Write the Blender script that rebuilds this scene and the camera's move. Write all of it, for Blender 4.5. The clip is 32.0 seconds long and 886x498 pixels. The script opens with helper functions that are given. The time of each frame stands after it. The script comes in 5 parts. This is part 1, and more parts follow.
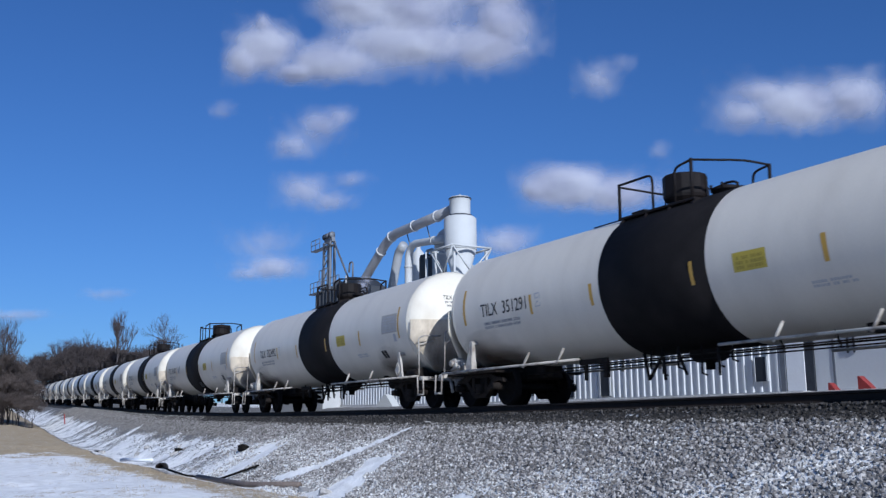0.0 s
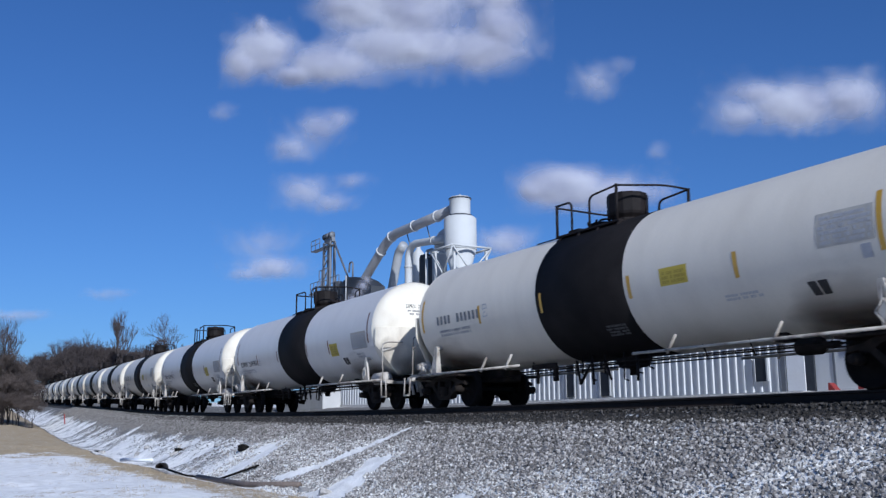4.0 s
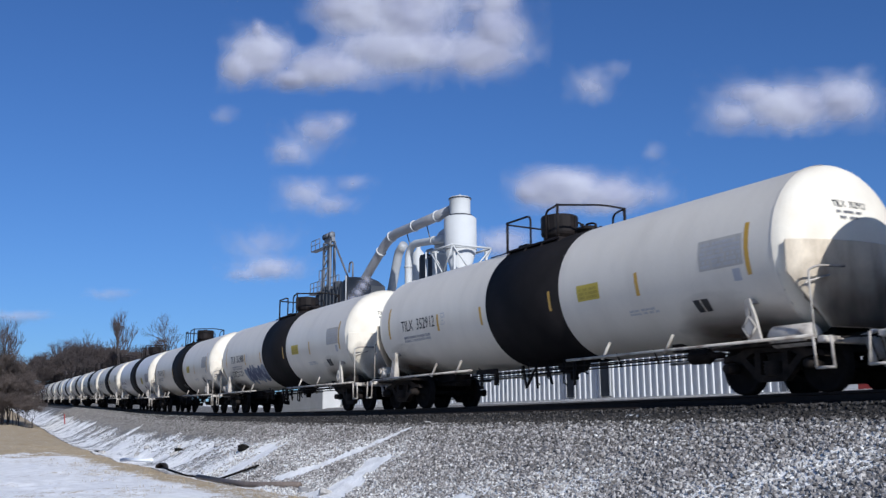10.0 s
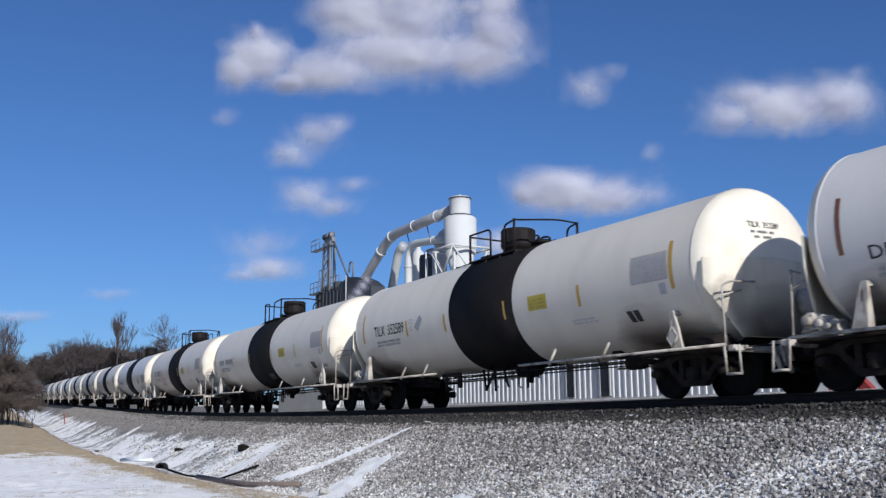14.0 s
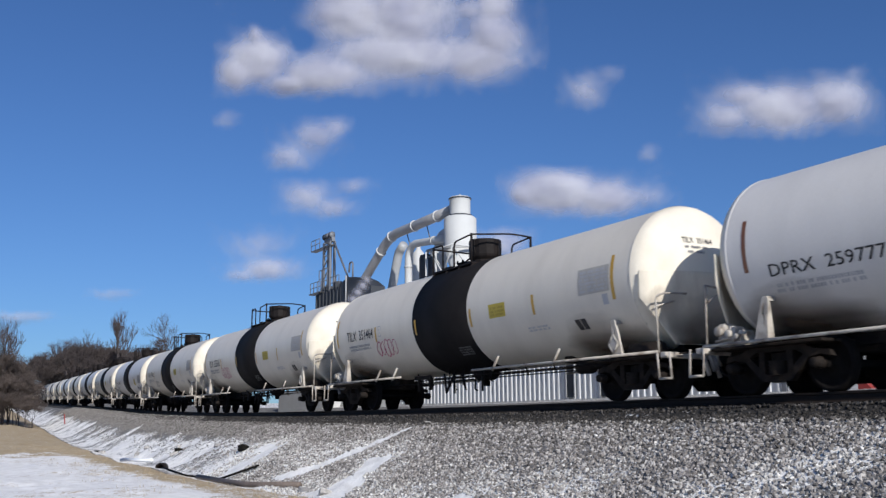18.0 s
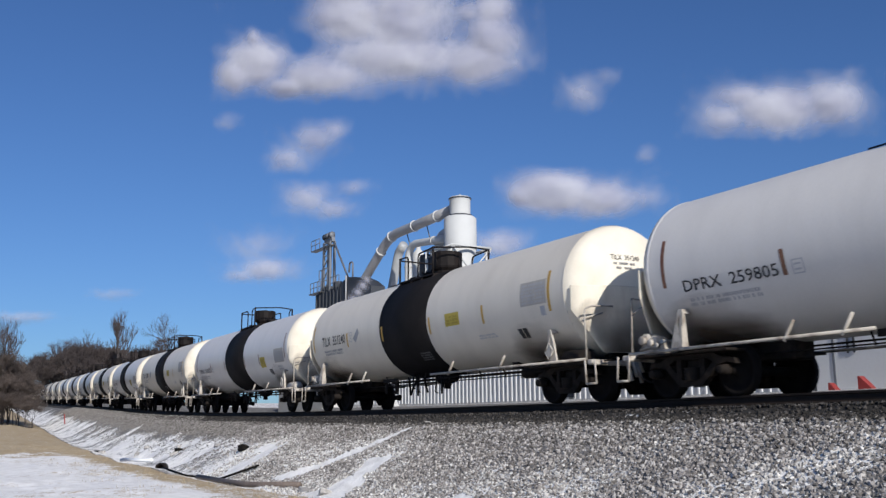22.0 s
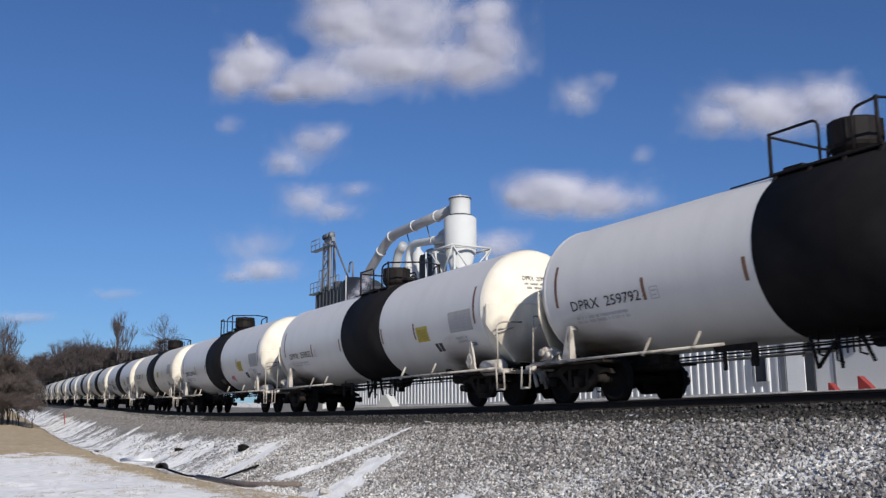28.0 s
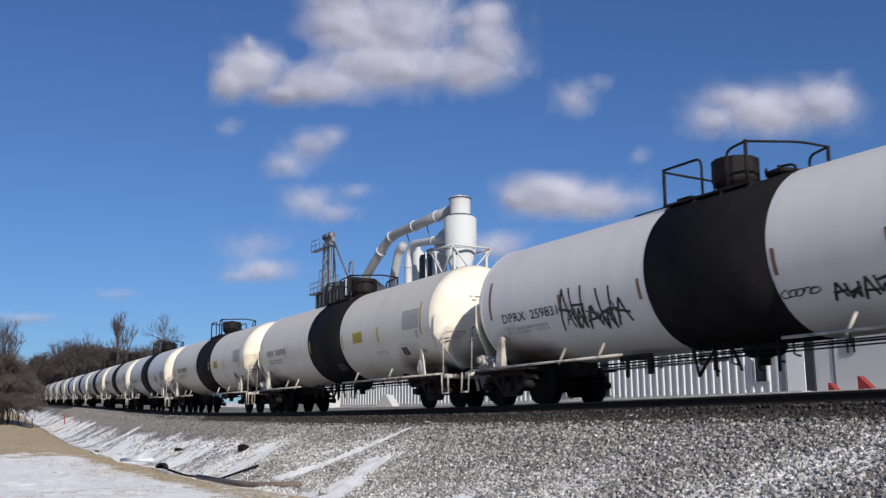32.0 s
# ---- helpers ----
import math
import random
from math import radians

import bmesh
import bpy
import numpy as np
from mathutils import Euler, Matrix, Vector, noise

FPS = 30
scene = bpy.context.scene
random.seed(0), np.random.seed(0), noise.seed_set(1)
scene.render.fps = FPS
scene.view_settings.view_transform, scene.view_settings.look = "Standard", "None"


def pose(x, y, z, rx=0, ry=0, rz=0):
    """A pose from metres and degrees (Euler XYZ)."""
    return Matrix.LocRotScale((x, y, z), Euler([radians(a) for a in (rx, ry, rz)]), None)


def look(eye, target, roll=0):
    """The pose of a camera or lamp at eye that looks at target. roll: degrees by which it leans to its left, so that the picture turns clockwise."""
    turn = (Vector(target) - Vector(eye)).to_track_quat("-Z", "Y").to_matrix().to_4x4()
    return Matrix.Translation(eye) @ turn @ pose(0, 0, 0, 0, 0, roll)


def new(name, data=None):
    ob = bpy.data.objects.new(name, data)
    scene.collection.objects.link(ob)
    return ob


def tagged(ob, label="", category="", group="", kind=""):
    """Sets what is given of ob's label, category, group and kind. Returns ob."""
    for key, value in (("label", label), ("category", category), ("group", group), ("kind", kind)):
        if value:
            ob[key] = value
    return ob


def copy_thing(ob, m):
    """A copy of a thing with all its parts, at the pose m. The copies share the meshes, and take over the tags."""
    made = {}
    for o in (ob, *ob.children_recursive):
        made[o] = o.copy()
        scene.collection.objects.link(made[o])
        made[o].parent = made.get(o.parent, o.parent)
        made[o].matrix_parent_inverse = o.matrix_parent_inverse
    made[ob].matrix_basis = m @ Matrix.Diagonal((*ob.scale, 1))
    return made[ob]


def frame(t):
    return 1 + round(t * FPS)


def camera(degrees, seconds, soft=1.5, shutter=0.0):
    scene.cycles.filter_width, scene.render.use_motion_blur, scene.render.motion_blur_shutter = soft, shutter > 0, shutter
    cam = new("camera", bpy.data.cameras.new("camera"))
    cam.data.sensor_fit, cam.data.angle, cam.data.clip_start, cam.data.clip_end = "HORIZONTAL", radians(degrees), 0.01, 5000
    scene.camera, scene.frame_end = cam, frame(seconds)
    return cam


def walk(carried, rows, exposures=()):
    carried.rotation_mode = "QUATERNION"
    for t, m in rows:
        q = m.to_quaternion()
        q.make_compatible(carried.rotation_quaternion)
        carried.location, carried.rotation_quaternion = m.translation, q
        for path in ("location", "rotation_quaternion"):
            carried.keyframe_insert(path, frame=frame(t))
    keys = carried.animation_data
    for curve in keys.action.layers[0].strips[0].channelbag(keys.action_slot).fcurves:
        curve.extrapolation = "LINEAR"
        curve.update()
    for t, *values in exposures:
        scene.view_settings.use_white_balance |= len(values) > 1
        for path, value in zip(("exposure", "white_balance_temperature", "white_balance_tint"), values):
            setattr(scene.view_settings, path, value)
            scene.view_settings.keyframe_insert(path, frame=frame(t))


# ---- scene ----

# ------------------------------------------------------------ camera
EYE = Vector((0.0, -14.146, -0.6525))
YAW, PITCH, ROLL = 59.794, 10.8445, -0.3346
AIM = Vector((-math.sin(radians(YAW)) * math.cos(radians(PITCH)), math.cos(radians(YAW)) * math.cos(radians(PITCH)), math.sin(radians(PITCH))))
cam = camera(48.587, 32.0, soft=1.35, shutter=0.08)
STAND = look(EYE, EYE + AIM * 10, ROLL)
walk(cam, [(0.0, STAND), (32.0, STAND)], exposures=[(0.0, -0.20, 5450, 10), (6.0, -0.13, 5600, 10), (13.0, -0.04, 6050, 10), (20.0, -0.05, 6350, 10), (32.0, -0.06, 6530, 10)])

# ------------------------------------------------------------ light
SUN_EL, SUN_AZ = 25.5, -10.0          # degrees; azimuth from +x, towards the camera's side
sun_dir = Vector((math.cos(radians(SUN_EL)) * math.cos(radians(SUN_AZ)), math.cos(radians(SUN_EL)) * math.sin(radians(SUN_AZ)), math.sin(radians(SUN_EL))))
world = bpy.data.worlds.new("winter_sky")
scene.world = world
world.use_nodes = True
wn, wl = world.node_tree.nodes, world.node_tree.links
sky = wn.new("ShaderNodeTexSky")
sky.sky_type, sky.sun_disc = "NISHITA", False
sky.sun_elevation, sky.sun_rotation = radians(SUN_EL), radians(90 - SUN_AZ)
sky.air_density, sky.dust_density, sky.ozone_density, sky.altitude = 1.0, 0.6, 2.5, 200
deep = wn.new("ShaderNodeVectorMath")      # the dry winter air's deeper blue
deep.operation, deep.inputs[1].default_value = "MULTIPLY", (0.66, 0.95, 1.42)
wl.new(sky.outputs[0], deep.inputs[0])
wl.new(deep.outputs[0], wn["Background"].inputs[0])
wn["Background"].inputs[1].default_value = 0.066
sun = new("sun", bpy.data.lights.new("sun", "SUN"))
sun.data.energy, sun.data.angle, sun.data.color = 4.95, radians(0.6), (1.0, 0.95, 0.87)
sun.matrix_world = look((0, 0, 60), Vector((0, 0, 60)) - sun_dir)

# ------------------------------------------------------------ the line of the track
H2, Z2, XC = 7.1978e-4, 2.5785e-4, 70.0


def bend(x):
    c = min(max(x, -XC), 30.0)
    return c * c + 2 * c * (x - c)


def ty(x):
    return H2 * bend(x)


def tz(x):
    return Z2 * bend(x)


def at(x, l, z):
    """A point by its place along the line, l metres towards the camera's side, z above the rail head."""
    return Vector((x, ty(x) - l, tz(x) + z))


# ------------------------------------------------------------ materials
def mat(name, base=(0.5, 0.5, 0.5), rough=0.6, metal=0.0, var=0.15, scale=6.0, fine=60.0, bump=0.15, dirt=None, dirt_amt=0.0, dirt_scale=2.0, coords="Object", stretch=(1, 1, 1), rand=0.0, bump_dist=0.01, spec=0.5):
    m = bpy.data.materials.new(name)
    m.use_nodes = True
    n, l = m.node_tree.nodes, m.node_tree.links
    b = n["Principled BSDF"]
    b.inputs["Roughness"].default_value, b.inputs["Metallic"].default_value = rough, metal
    b.inputs["Specular IOR Level"].default_value = spec
    tc = n.new("ShaderNodeTexCoord")
    mp = n.new("ShaderNodeMapping")
    mp.inputs["Scale"].default_value = stretch
    l.new(tc.outputs[coords], mp.inputs[0])
    n1, n2 = n.new("ShaderNodeTexNoise"), n.new("ShaderNodeTexNoise")
    n1.inputs["Scale"].default_value, n1.inputs["Detail"].default_value = scale, 5
    n2.inputs["Scale"].default_value, n2.inputs["Detail"].default_value = fine, 3
    for q in (n1, n2):
        l.new(mp.outputs[0], q.inputs["Vector"])
    mix = n.new("ShaderNodeMath")
    mix.operation = "ADD"
    l.new(n1.outputs["Fac"], mix.inputs[0])
    l.new(n2.outputs["Fac"], mix.inputs[1])
    fac = mix.outputs[0]
    if rand:
        oi = n.new("ShaderNodeObjectInfo")
        sc = n.new("ShaderNodeMath")
        sc.operation, sc.inputs[1].default_value = "MULTIPLY_ADD", rand
        l.new(oi.outputs["Random"], sc.inputs[0])
        l.new(fac, sc.inputs[2])
        fac = sc.outputs[0]
    mr = n.new("ShaderNodeMapRange")
    mr.inputs["From Min"].default_value, mr.inputs["From Max"].default_value = 0.6, 1.4 + rand
    mr.inputs["To Min"].default_value, mr.inputs["To Max"].default_value = 1 - var, 1 + var
    l.new(fac, mr.inputs["Value"])
    vm = n.new("ShaderNodeVectorMath")
    vm.operation = "SCALE"
    vm.inputs[0].default_value = base
    l.new(mr.outputs[0], vm.inputs["Scale"])
    col = vm.outputs[0]
    if dirt:
        n3 = n.new("ShaderNodeTexNoise")
        n3.inputs["Scale"].default_value, n3.inputs["Detail"].default_value = dirt_scale, 6
        l.new(mp.outputs[0], n3.inputs["Vector"])
        r3 = n.new("ShaderNodeMapRange")
        r3.inputs["From Min"].default_value, r3.inputs["From Max"].default_value = 0.45, 0.72
        r3.inputs["To Min"].default_value, r3.inputs["To Max"].default_value = 0, dirt_amt
        l.new(n3.outputs["Fac"], r3.inputs["Value"])
        mx = n.new("ShaderNodeMix")
        mx.data_type = "RGBA"
        mx.inputs["B"].default_value = (*dirt, 1)
        mx.inputs[7].default_value = (*dirt, 1)
        l.new(r3.outputs[0], mx.inputs[0])
        l.new(col, mx.inputs[6])
        col = mx.outputs[2]
    l.new(col, b.inputs["Base Color"])
    if bump:
        bp = n.new("ShaderNodeBump")
        bp.inputs["Strength"].default_value, bp.inputs["Distance"].default_value = bump, bump_dist
        l.new(fac, bp.inputs["Height"])
        l.new(bp.outputs[0], b.inputs["Normal"])
    return m


CREAM = mat("cream_tank_paint", (0.67, 0.615, 0.525), 0.42, var=0.05, scale=1.2, fine=30, bump=0.03, dirt=(0.36, 0.31, 0.25), dirt_amt=0.2, dirt_scale=0.7, stretch=(1.6, 1, 0.6))
PALE = mat("pale_grey_tank_paint", (0.64, 0.615, 0.585), 0.4, var=0.05, scale=1.2, fine=30, bump=0.03, dirt=(0.42, 0.40, 0.38), dirt_amt=0.18, dirt_scale=0.7, stretch=(1.6, 1, 0.6))
HEADC = mat("cream_head_paint", (0.74, 0.685, 0.575), 0.62, var=0.05, scale=1.5, fine=30, bump=0.03, dirt=(0.34, 0.24, 0.14), dirt_amt=0.3, dirt_scale=0.8)
BLACK = mat("black_band_paint", (0.0125, 0.0115, 0.012), 0.72, var=0.3, scale=2.0, fine=40, bump=0.05, dirt=(0.027, 0.023, 0.023), dirt_amt=0.5, dirt_scale=1.2, spec=0.06)
DARK = mat("black_valve_paint", (0.014, 0.012, 0.012), 0.6, var=0.35, scale=6, fine=60, bump=0.1, dirt=(0.026, 0.019, 0.017), dirt_amt=0.5, dirt_scale=2.0, spec=0.10)
TRUCK = mat("grimy_cast_steel", (0.018, 0.015, 0.0135), 0.75, metal=0.0, var=0.45, scale=6, fine=60, bump=0.2, dirt=(0.055, 0.041, 0.032), dirt_amt=0.6, dirt_scale=4, spec=0.06)
WHEEL = mat("rolled_wheel_steel", (0.013, 0.0115, 0.011), 0.8, metal=0.0, var=0.4, scale=6, fine=60, bump=0.1, spec=0.03)
SILL = mat("weathered_white_sill_paint", (0.46, 0.42, 0.37), 0.6, var=0.12, scale=6, fine=60, bump=0.1, dirt=(0.10, 0.07, 0.05), dirt_amt=0.85, dirt_scale=4)
SHIELD = mat("soiled_cream_shield_paint", (0.70, 0.635, 0.52), 0.5, var=0.06, scale=1.5, fine=30, bump=0.03, dirt=(0.27, 0.185, 0.115), dirt_amt=0.6, dirt_scale=0.9, stretch=(1, 1.6, 0.45))
GREYINK = mat("worn_dark_stencil", (0.17, 0.17, 0.18), 0.6, var=0.2, scale=9, fine=60, bump=0.0)
BANDINK = mat("worn_grey_band_stencil", (0.09, 0.088, 0.086), 0.7, var=0.3, scale=9, fine=60, bump=0.0)
OLIVE = mat("worn_olive_lettering", (0.33, 0.25, 0.03), 0.6, var=0.2, bump=0.0)
RAILM = mat("rusty_rail_steel", (0.02, 0.015, 0.013), 0.7, metal=0.0, var=0.3, scale=5, fine=50, bump=0.1, spec=0.15)
SHINE = mat("worn_rail_head", (0.35, 0.34, 0.33), 0.25, metal=0.9, var=0.1, scale=8, fine=50, bump=0.02)
TIE = mat("creosoted_timber", (0.010, 0.009, 0.008), 0.85, var=0.4, scale=3, fine=40, bump=0.4, rand=0.4, spec=0.1)
STONE = mat("ballast_limestone", (0.34, 0.325, 0.31), 0.9, var=0.5, scale=14, fine=80, bump=0.2)
SIDING = mat("white_ribbed_siding", (0.56, 0.57, 0.58), 0.45, var=0.04, scale=1, fine=20, bump=0.03)
GALV = mat("galvanised_duct_steel", (0.36, 0.37, 0.38), 0.55, metal=0.05, var=0.08, scale=2, fine=20, bump=0.05)
WHITE = mat("white_collector_paint", (0.50, 0.505, 0.50), 0.65, var=0.05, scale=1.5, fine=20, bump=0.03, dirt=(0.40, 0.39, 0.37), dirt_amt=0.4, dirt_scale=0.7, spec=0.2)
DUCTG = mat("warm_grey_duct_paint", (0.34, 0.34, 0.35), 0.5, var=0.08, scale=1.5, fine=20, bump=0.03, dirt=(0.22, 0.21, 0.20), dirt_amt=0.4, dirt_scale=1.2)
DOORW = mat("white_door_paint", (0.82, 0.82, 0.82), 0.45, var=0.05, scale=2, fine=20, bump=0.03)
GREYST = mat("weathered_grey_steel", (0.16, 0.17, 0.19), 0.6, metal=0.3, var=0.2, scale=3, fine=30, bump=0.1)
BINM = mat("dark_bin_steel", (0.05, 0.055, 0.065), 0.6, metal=0.2, var=0.25, scale=1.5, fine=20, bump=0.1, spec=0.2)
CONC = mat("pale_concrete", (0.45, 0.45, 0.45), 0.85, var=0.12, scale=2, fine=30, bump=0.2)
GLASS = mat("dark_window", (0.03, 0.035, 0.045), 0.12, var=0.1, bump=0.0)
BLOCK = mat("soiled_grey_panel_paint", (0.42, 0.395, 0.35), 0.85, var=0.12, scale=3, fine=40, bump=0.0, dirt=(0.34, 0.32, 0.30), dirt_amt=0.7, dirt_scale=5, stretch=(3, 1, 0.6))
YELLOW = mat("yellow_placard_paint", (0.47, 0.36, 0.04), 0.5, var=0.08, scale=5, fine=40, bump=0.02)
AMBER = mat("amber_reflector", (0.50, 0.29, 0.035), 0.35, var=0.08, scale=5, fine=40, bump=0.02)
BROWN = mat("brown_reflector", (0.17, 0.07, 0.035), 0.4, var=0.1, scale=5, fine=40, bump=0.02)
INK = mat("black_stencil_paint", (0.02, 0.02, 0.022), 0.6, var=0.2, scale=20, fine=90, bump=0.0)
FADED = mat("faded_grey_stencil", (0.40, 0.40, 0.42), 0.6, var=0.15, scale=9, fine=60, bump=0.0)
PATCH = mat("grey_touch_up_paint", (0.30, 0.30, 0.31), 0.6, var=0.1, scale=6, fine=60, bump=0.0)
RED = mat("red_paint", (0.24, 0.028, 0.025), 0.5, var=0.1, scale=6, fine=60, bump=0.03)
PINK = mat("pink_spray_paint", (0.46, 0.12, 0.19), 0.6, var=0.1, bump=0.0)
BLUE = mat("dark_blue_spray_paint", (0.04, 0.055, 0.12), 0.6, var=0.1, bump=0.0)
BARK = mat("winter_bark", (0.06, 0.05, 0.048), 0.9, var=0.3, scale=3, fine=30, bump=0.3)
TWIG = mat("brown_twigs", (0.062, 0.049, 0.047), 0.9, var=0.3, scale=0.6, fine=10, bump=0.0)
PIPEW = mat("white_plastic_pipe", (0.75, 0.76, 0.78), 0.4, var=0.05, bump=0.02)
RUSTP = mat("rusty_iron_pipe", (0.17, 0.135, 0.115), 0.7, metal=0.2, var=0.3, scale=4, fine=40, bump=0.2)


# ------------------------------------------------------------ mesh helpers
class Geo:
    """Vertices and faces gathered for one mesh."""

    def __init__(self):
        self.v, self.f, self.sm = [], [], []

    def add(self, vs, fs, smooth=False):
        o = len(self.v)
        self.v += [tuple(p) for p in vs]
        self.f += [tuple(i + o for i in f) for f in fs]
        self.sm += [smooth] * len(fs)
        return self

    def box(self, x0, x1, y0, y1, z0, z1, m=None, ch=0.0):
        if ch:
            c = min(ch, (x1 - x0) / 2.2, (y1 - y0) / 2.2, (z1 - z0) / 2.2)
            bm = bmesh.new()
            bmesh.ops.create_cube(bm, size=1)
            for v in bm.verts:
                v.co = Vector((x0 if v.co.x < 0 else x1, y0 if v.co.y < 0 else y1, z0 if v.co.z < 0 else z1))
            bmesh.ops.bevel(bm, geom=bm.edges[:], offset=c, segments=1, affect="EDGES")
            bm.verts.index_update()
            vs = [v.co.copy() for v in bm.verts]
            fs = [[v.index for v in f.verts] for f in bm.faces]
            bm.free()
        else:
            vs = [Vector((x, y, z)) for x in (x0, x1) for y in (y0, y1) for z in (z0, z1)]
            fs = [(0, 1, 3, 2), (4, 6, 7, 5), (0, 4, 5, 1), (2, 3, 7, 6), (0, 2, 6, 4), (1, 5, 7, 3)]
        if m:
            vs = [m @ p for p in vs]
        return self.add(vs, fs)

    def lathe(self, prof, n=24, axis="z", at=(0, 0, 0), m=None, smooth=True, cap=True):
        """prof: (radius, height) pairs, turned round the axis."""
        vs, fs = [], []
        for r, h in prof:
            for i in range(n):
                a = 2 * math.pi * i / n
                p = {"z": (r * math.cos(a), r * math.sin(a), h), "x": (h, r * math.cos(a), r * math.sin(a)), "y": (r * math.sin(a), h, r * math.cos(a))}[axis]
                q = Vector(p) + Vector(at)
                vs.append(m @ q if m else q)
        for k in range(len(prof) - 1):
            for i in range(n):
                j = (i + 1) % n
                fs.append((k * n + i, k * n + j, (k + 1) * n + j, (k + 1) * n + i))
        self.add(vs, fs, smooth)
        if cap:
            o = len(self.v) - len(vs)
            for k in (0, len(prof) - 1):
                if prof[k][0] > 1e-4:
                    self.f.append(tuple(o + k * n + i for i in (range(n) if k else reversed(range(n)))))
                    self.sm.append(False)
        return self

    def tube(self, pts, r, n=6, r1=None, smooth=True):
        pts = [Vector(p) for p in pts]
        vs, fs = [], []
        u = None
        for k, p in enumerate(pts):
            d = (pts[min(k + 1, len(pts) - 1)] - pts[max(k - 1, 0)]).normalized()
            if u is None:
                u = d.orthogonal().normalized()
            u = (u - d * u.dot(d)).normalized()
            w = d.cross(u)
            rr = r if r1 is None else r + (r1 - r) * k / (len(pts) - 1)
            for i in range(n):
                a = 2 * math.pi * i / n
                vs.append(p + (u * math.cos(a) + w * math.sin(a)) * rr)
        for k in range(len(pts) - 1):
            for i in range(n):
                j = (i + 1) % n
                fs.append((k * n + i, k * n + j, (k + 1) * n + j, (k + 1) * n + i))
        fs.append(tuple(reversed(range(n))))
        fs.append(tuple(range((len(pts) - 1) * n, len(pts) * n)))
        return self.add(vs, fs, smooth)

    def prism(self, poly, a, b, axis="y", m=None):
        """A polygon of (u, v) pairs drawn out from a to b along an axis; u, v are the other two in order."""
        def p3(u, v, w):
            return {"y": (u, w, v), "x": (w, u, v), "z": (u, v, w)}[axis]
        n = len(poly)
        vs = [Vector(p3(u, v, a)) for u, v in poly] + [Vector(p3(u, v, b)) for u, v in poly]
        if m:
            vs = [m @ p for p in vs]
        fs = [tuple(range(n)), tuple(reversed(range(n, 2 * n)))] + [(i, i + n, (i + 1) % n + n, (i + 1) % n) for i in range(n)]
        return self.add(vs, fs)

    def mesh(self, name, material):
        me = bpy.data.meshes.new(name)
        me.from_pydata(self.v, [], self.f)
        me.polygons.foreach_set("use_smooth", self.sm)
        me.materials.append(material)
        bm = bmesh.new()
        bm.from_mesh(me)
        bmesh.ops.recalc_face_normals(bm, faces=bm.faces[:])
        bm.to_mesh(me)
        bm.free()
        return me


def part(name, geo, material, parent=None, label=""):
    ob = new(name, geo.mesh(name, material) if isinstance(geo, Geo) else geo)
    ob.parent = parent
    if label:
        ob["label"] = label
    return ob


def thing(name, geo, material, label, category, group="", kind="", m=None):
    ob = new(name, geo.mesh(name, material) if geo else None)
    if m:
        ob.matrix_basis = m
    return tagged(ob, label, category, group, kind)


def rounded(pts, r, n=4):
    pts = [Vector(p) for p in pts]
    out = [pts[0]]
    for a, b, c in zip(pts, pts[1:], pts[2:]):
        d0, d1 = (a - b), (c - b)
        k = min(r, d0.length * 0.45, d1.length * 0.45)
        s0, s1 = b + d0.normalized() * k, b + d1.normalized() * k
        for i in range(n + 1):
            t = i / n
            out.append(s0 * (1 - t) ** 2 + b * 2 * t * (1 - t) + s1 * t * t)
    out.append(pts[-1])
    return out

# ------------------------------------------------------------ ground
def lerp(tab, u):
    if u <= tab[0][0]:
        return tab[0][1]
    for (a, p), (b, q) in zip(tab, tab[1:]):
        if u <= b:
            return p + (q - p) * (u - a) / (b - a)
    return tab[-1][1]


SECTION = [(-3000, 1.5), (-60, 0.6), (-5.5, 0.32), (-4.6, 0.25), (-3.4, -0.42), (-2.3, -0.40), (-1.75, -0.33), (-1.4, -0.225), (1.42, -0.225), (1.58, -0.36), (1.85, -0.42), (2.25, -0.47), (4.95, -1.98), (5.5, -2.16), (6.1, -2.08), (6.7, -1.97), (9.0, -1.92), (12, -1.95), (60, -2.0), (3000, -2.0)]


def fbm(x, y, s, o=4):
    return noise.fractal(Vector((x * s, y * s, 3.7)), 1.0, 2.0, o)


def clamp(v):
    return max(0.0, min(1.0, v))


def gullies(x, l):
    """Small washed channels that run down the bank."""
    return math.sin(x * 1.15 + 2.2 * fbm(x, l, 0.22) + l * 0.55)


def groove(x, l):
    """A straight snow-filled rut that climbs the bank."""
    t = (l - 2.5) / 2.5
    c = -22.6 - 1.2 * t * t - 2.0 * t
    return math.exp(-((x - c) / (0.24 + 0.16 * clamp(t))) ** 2) if -0.05 < t < 1.0 else 0.0


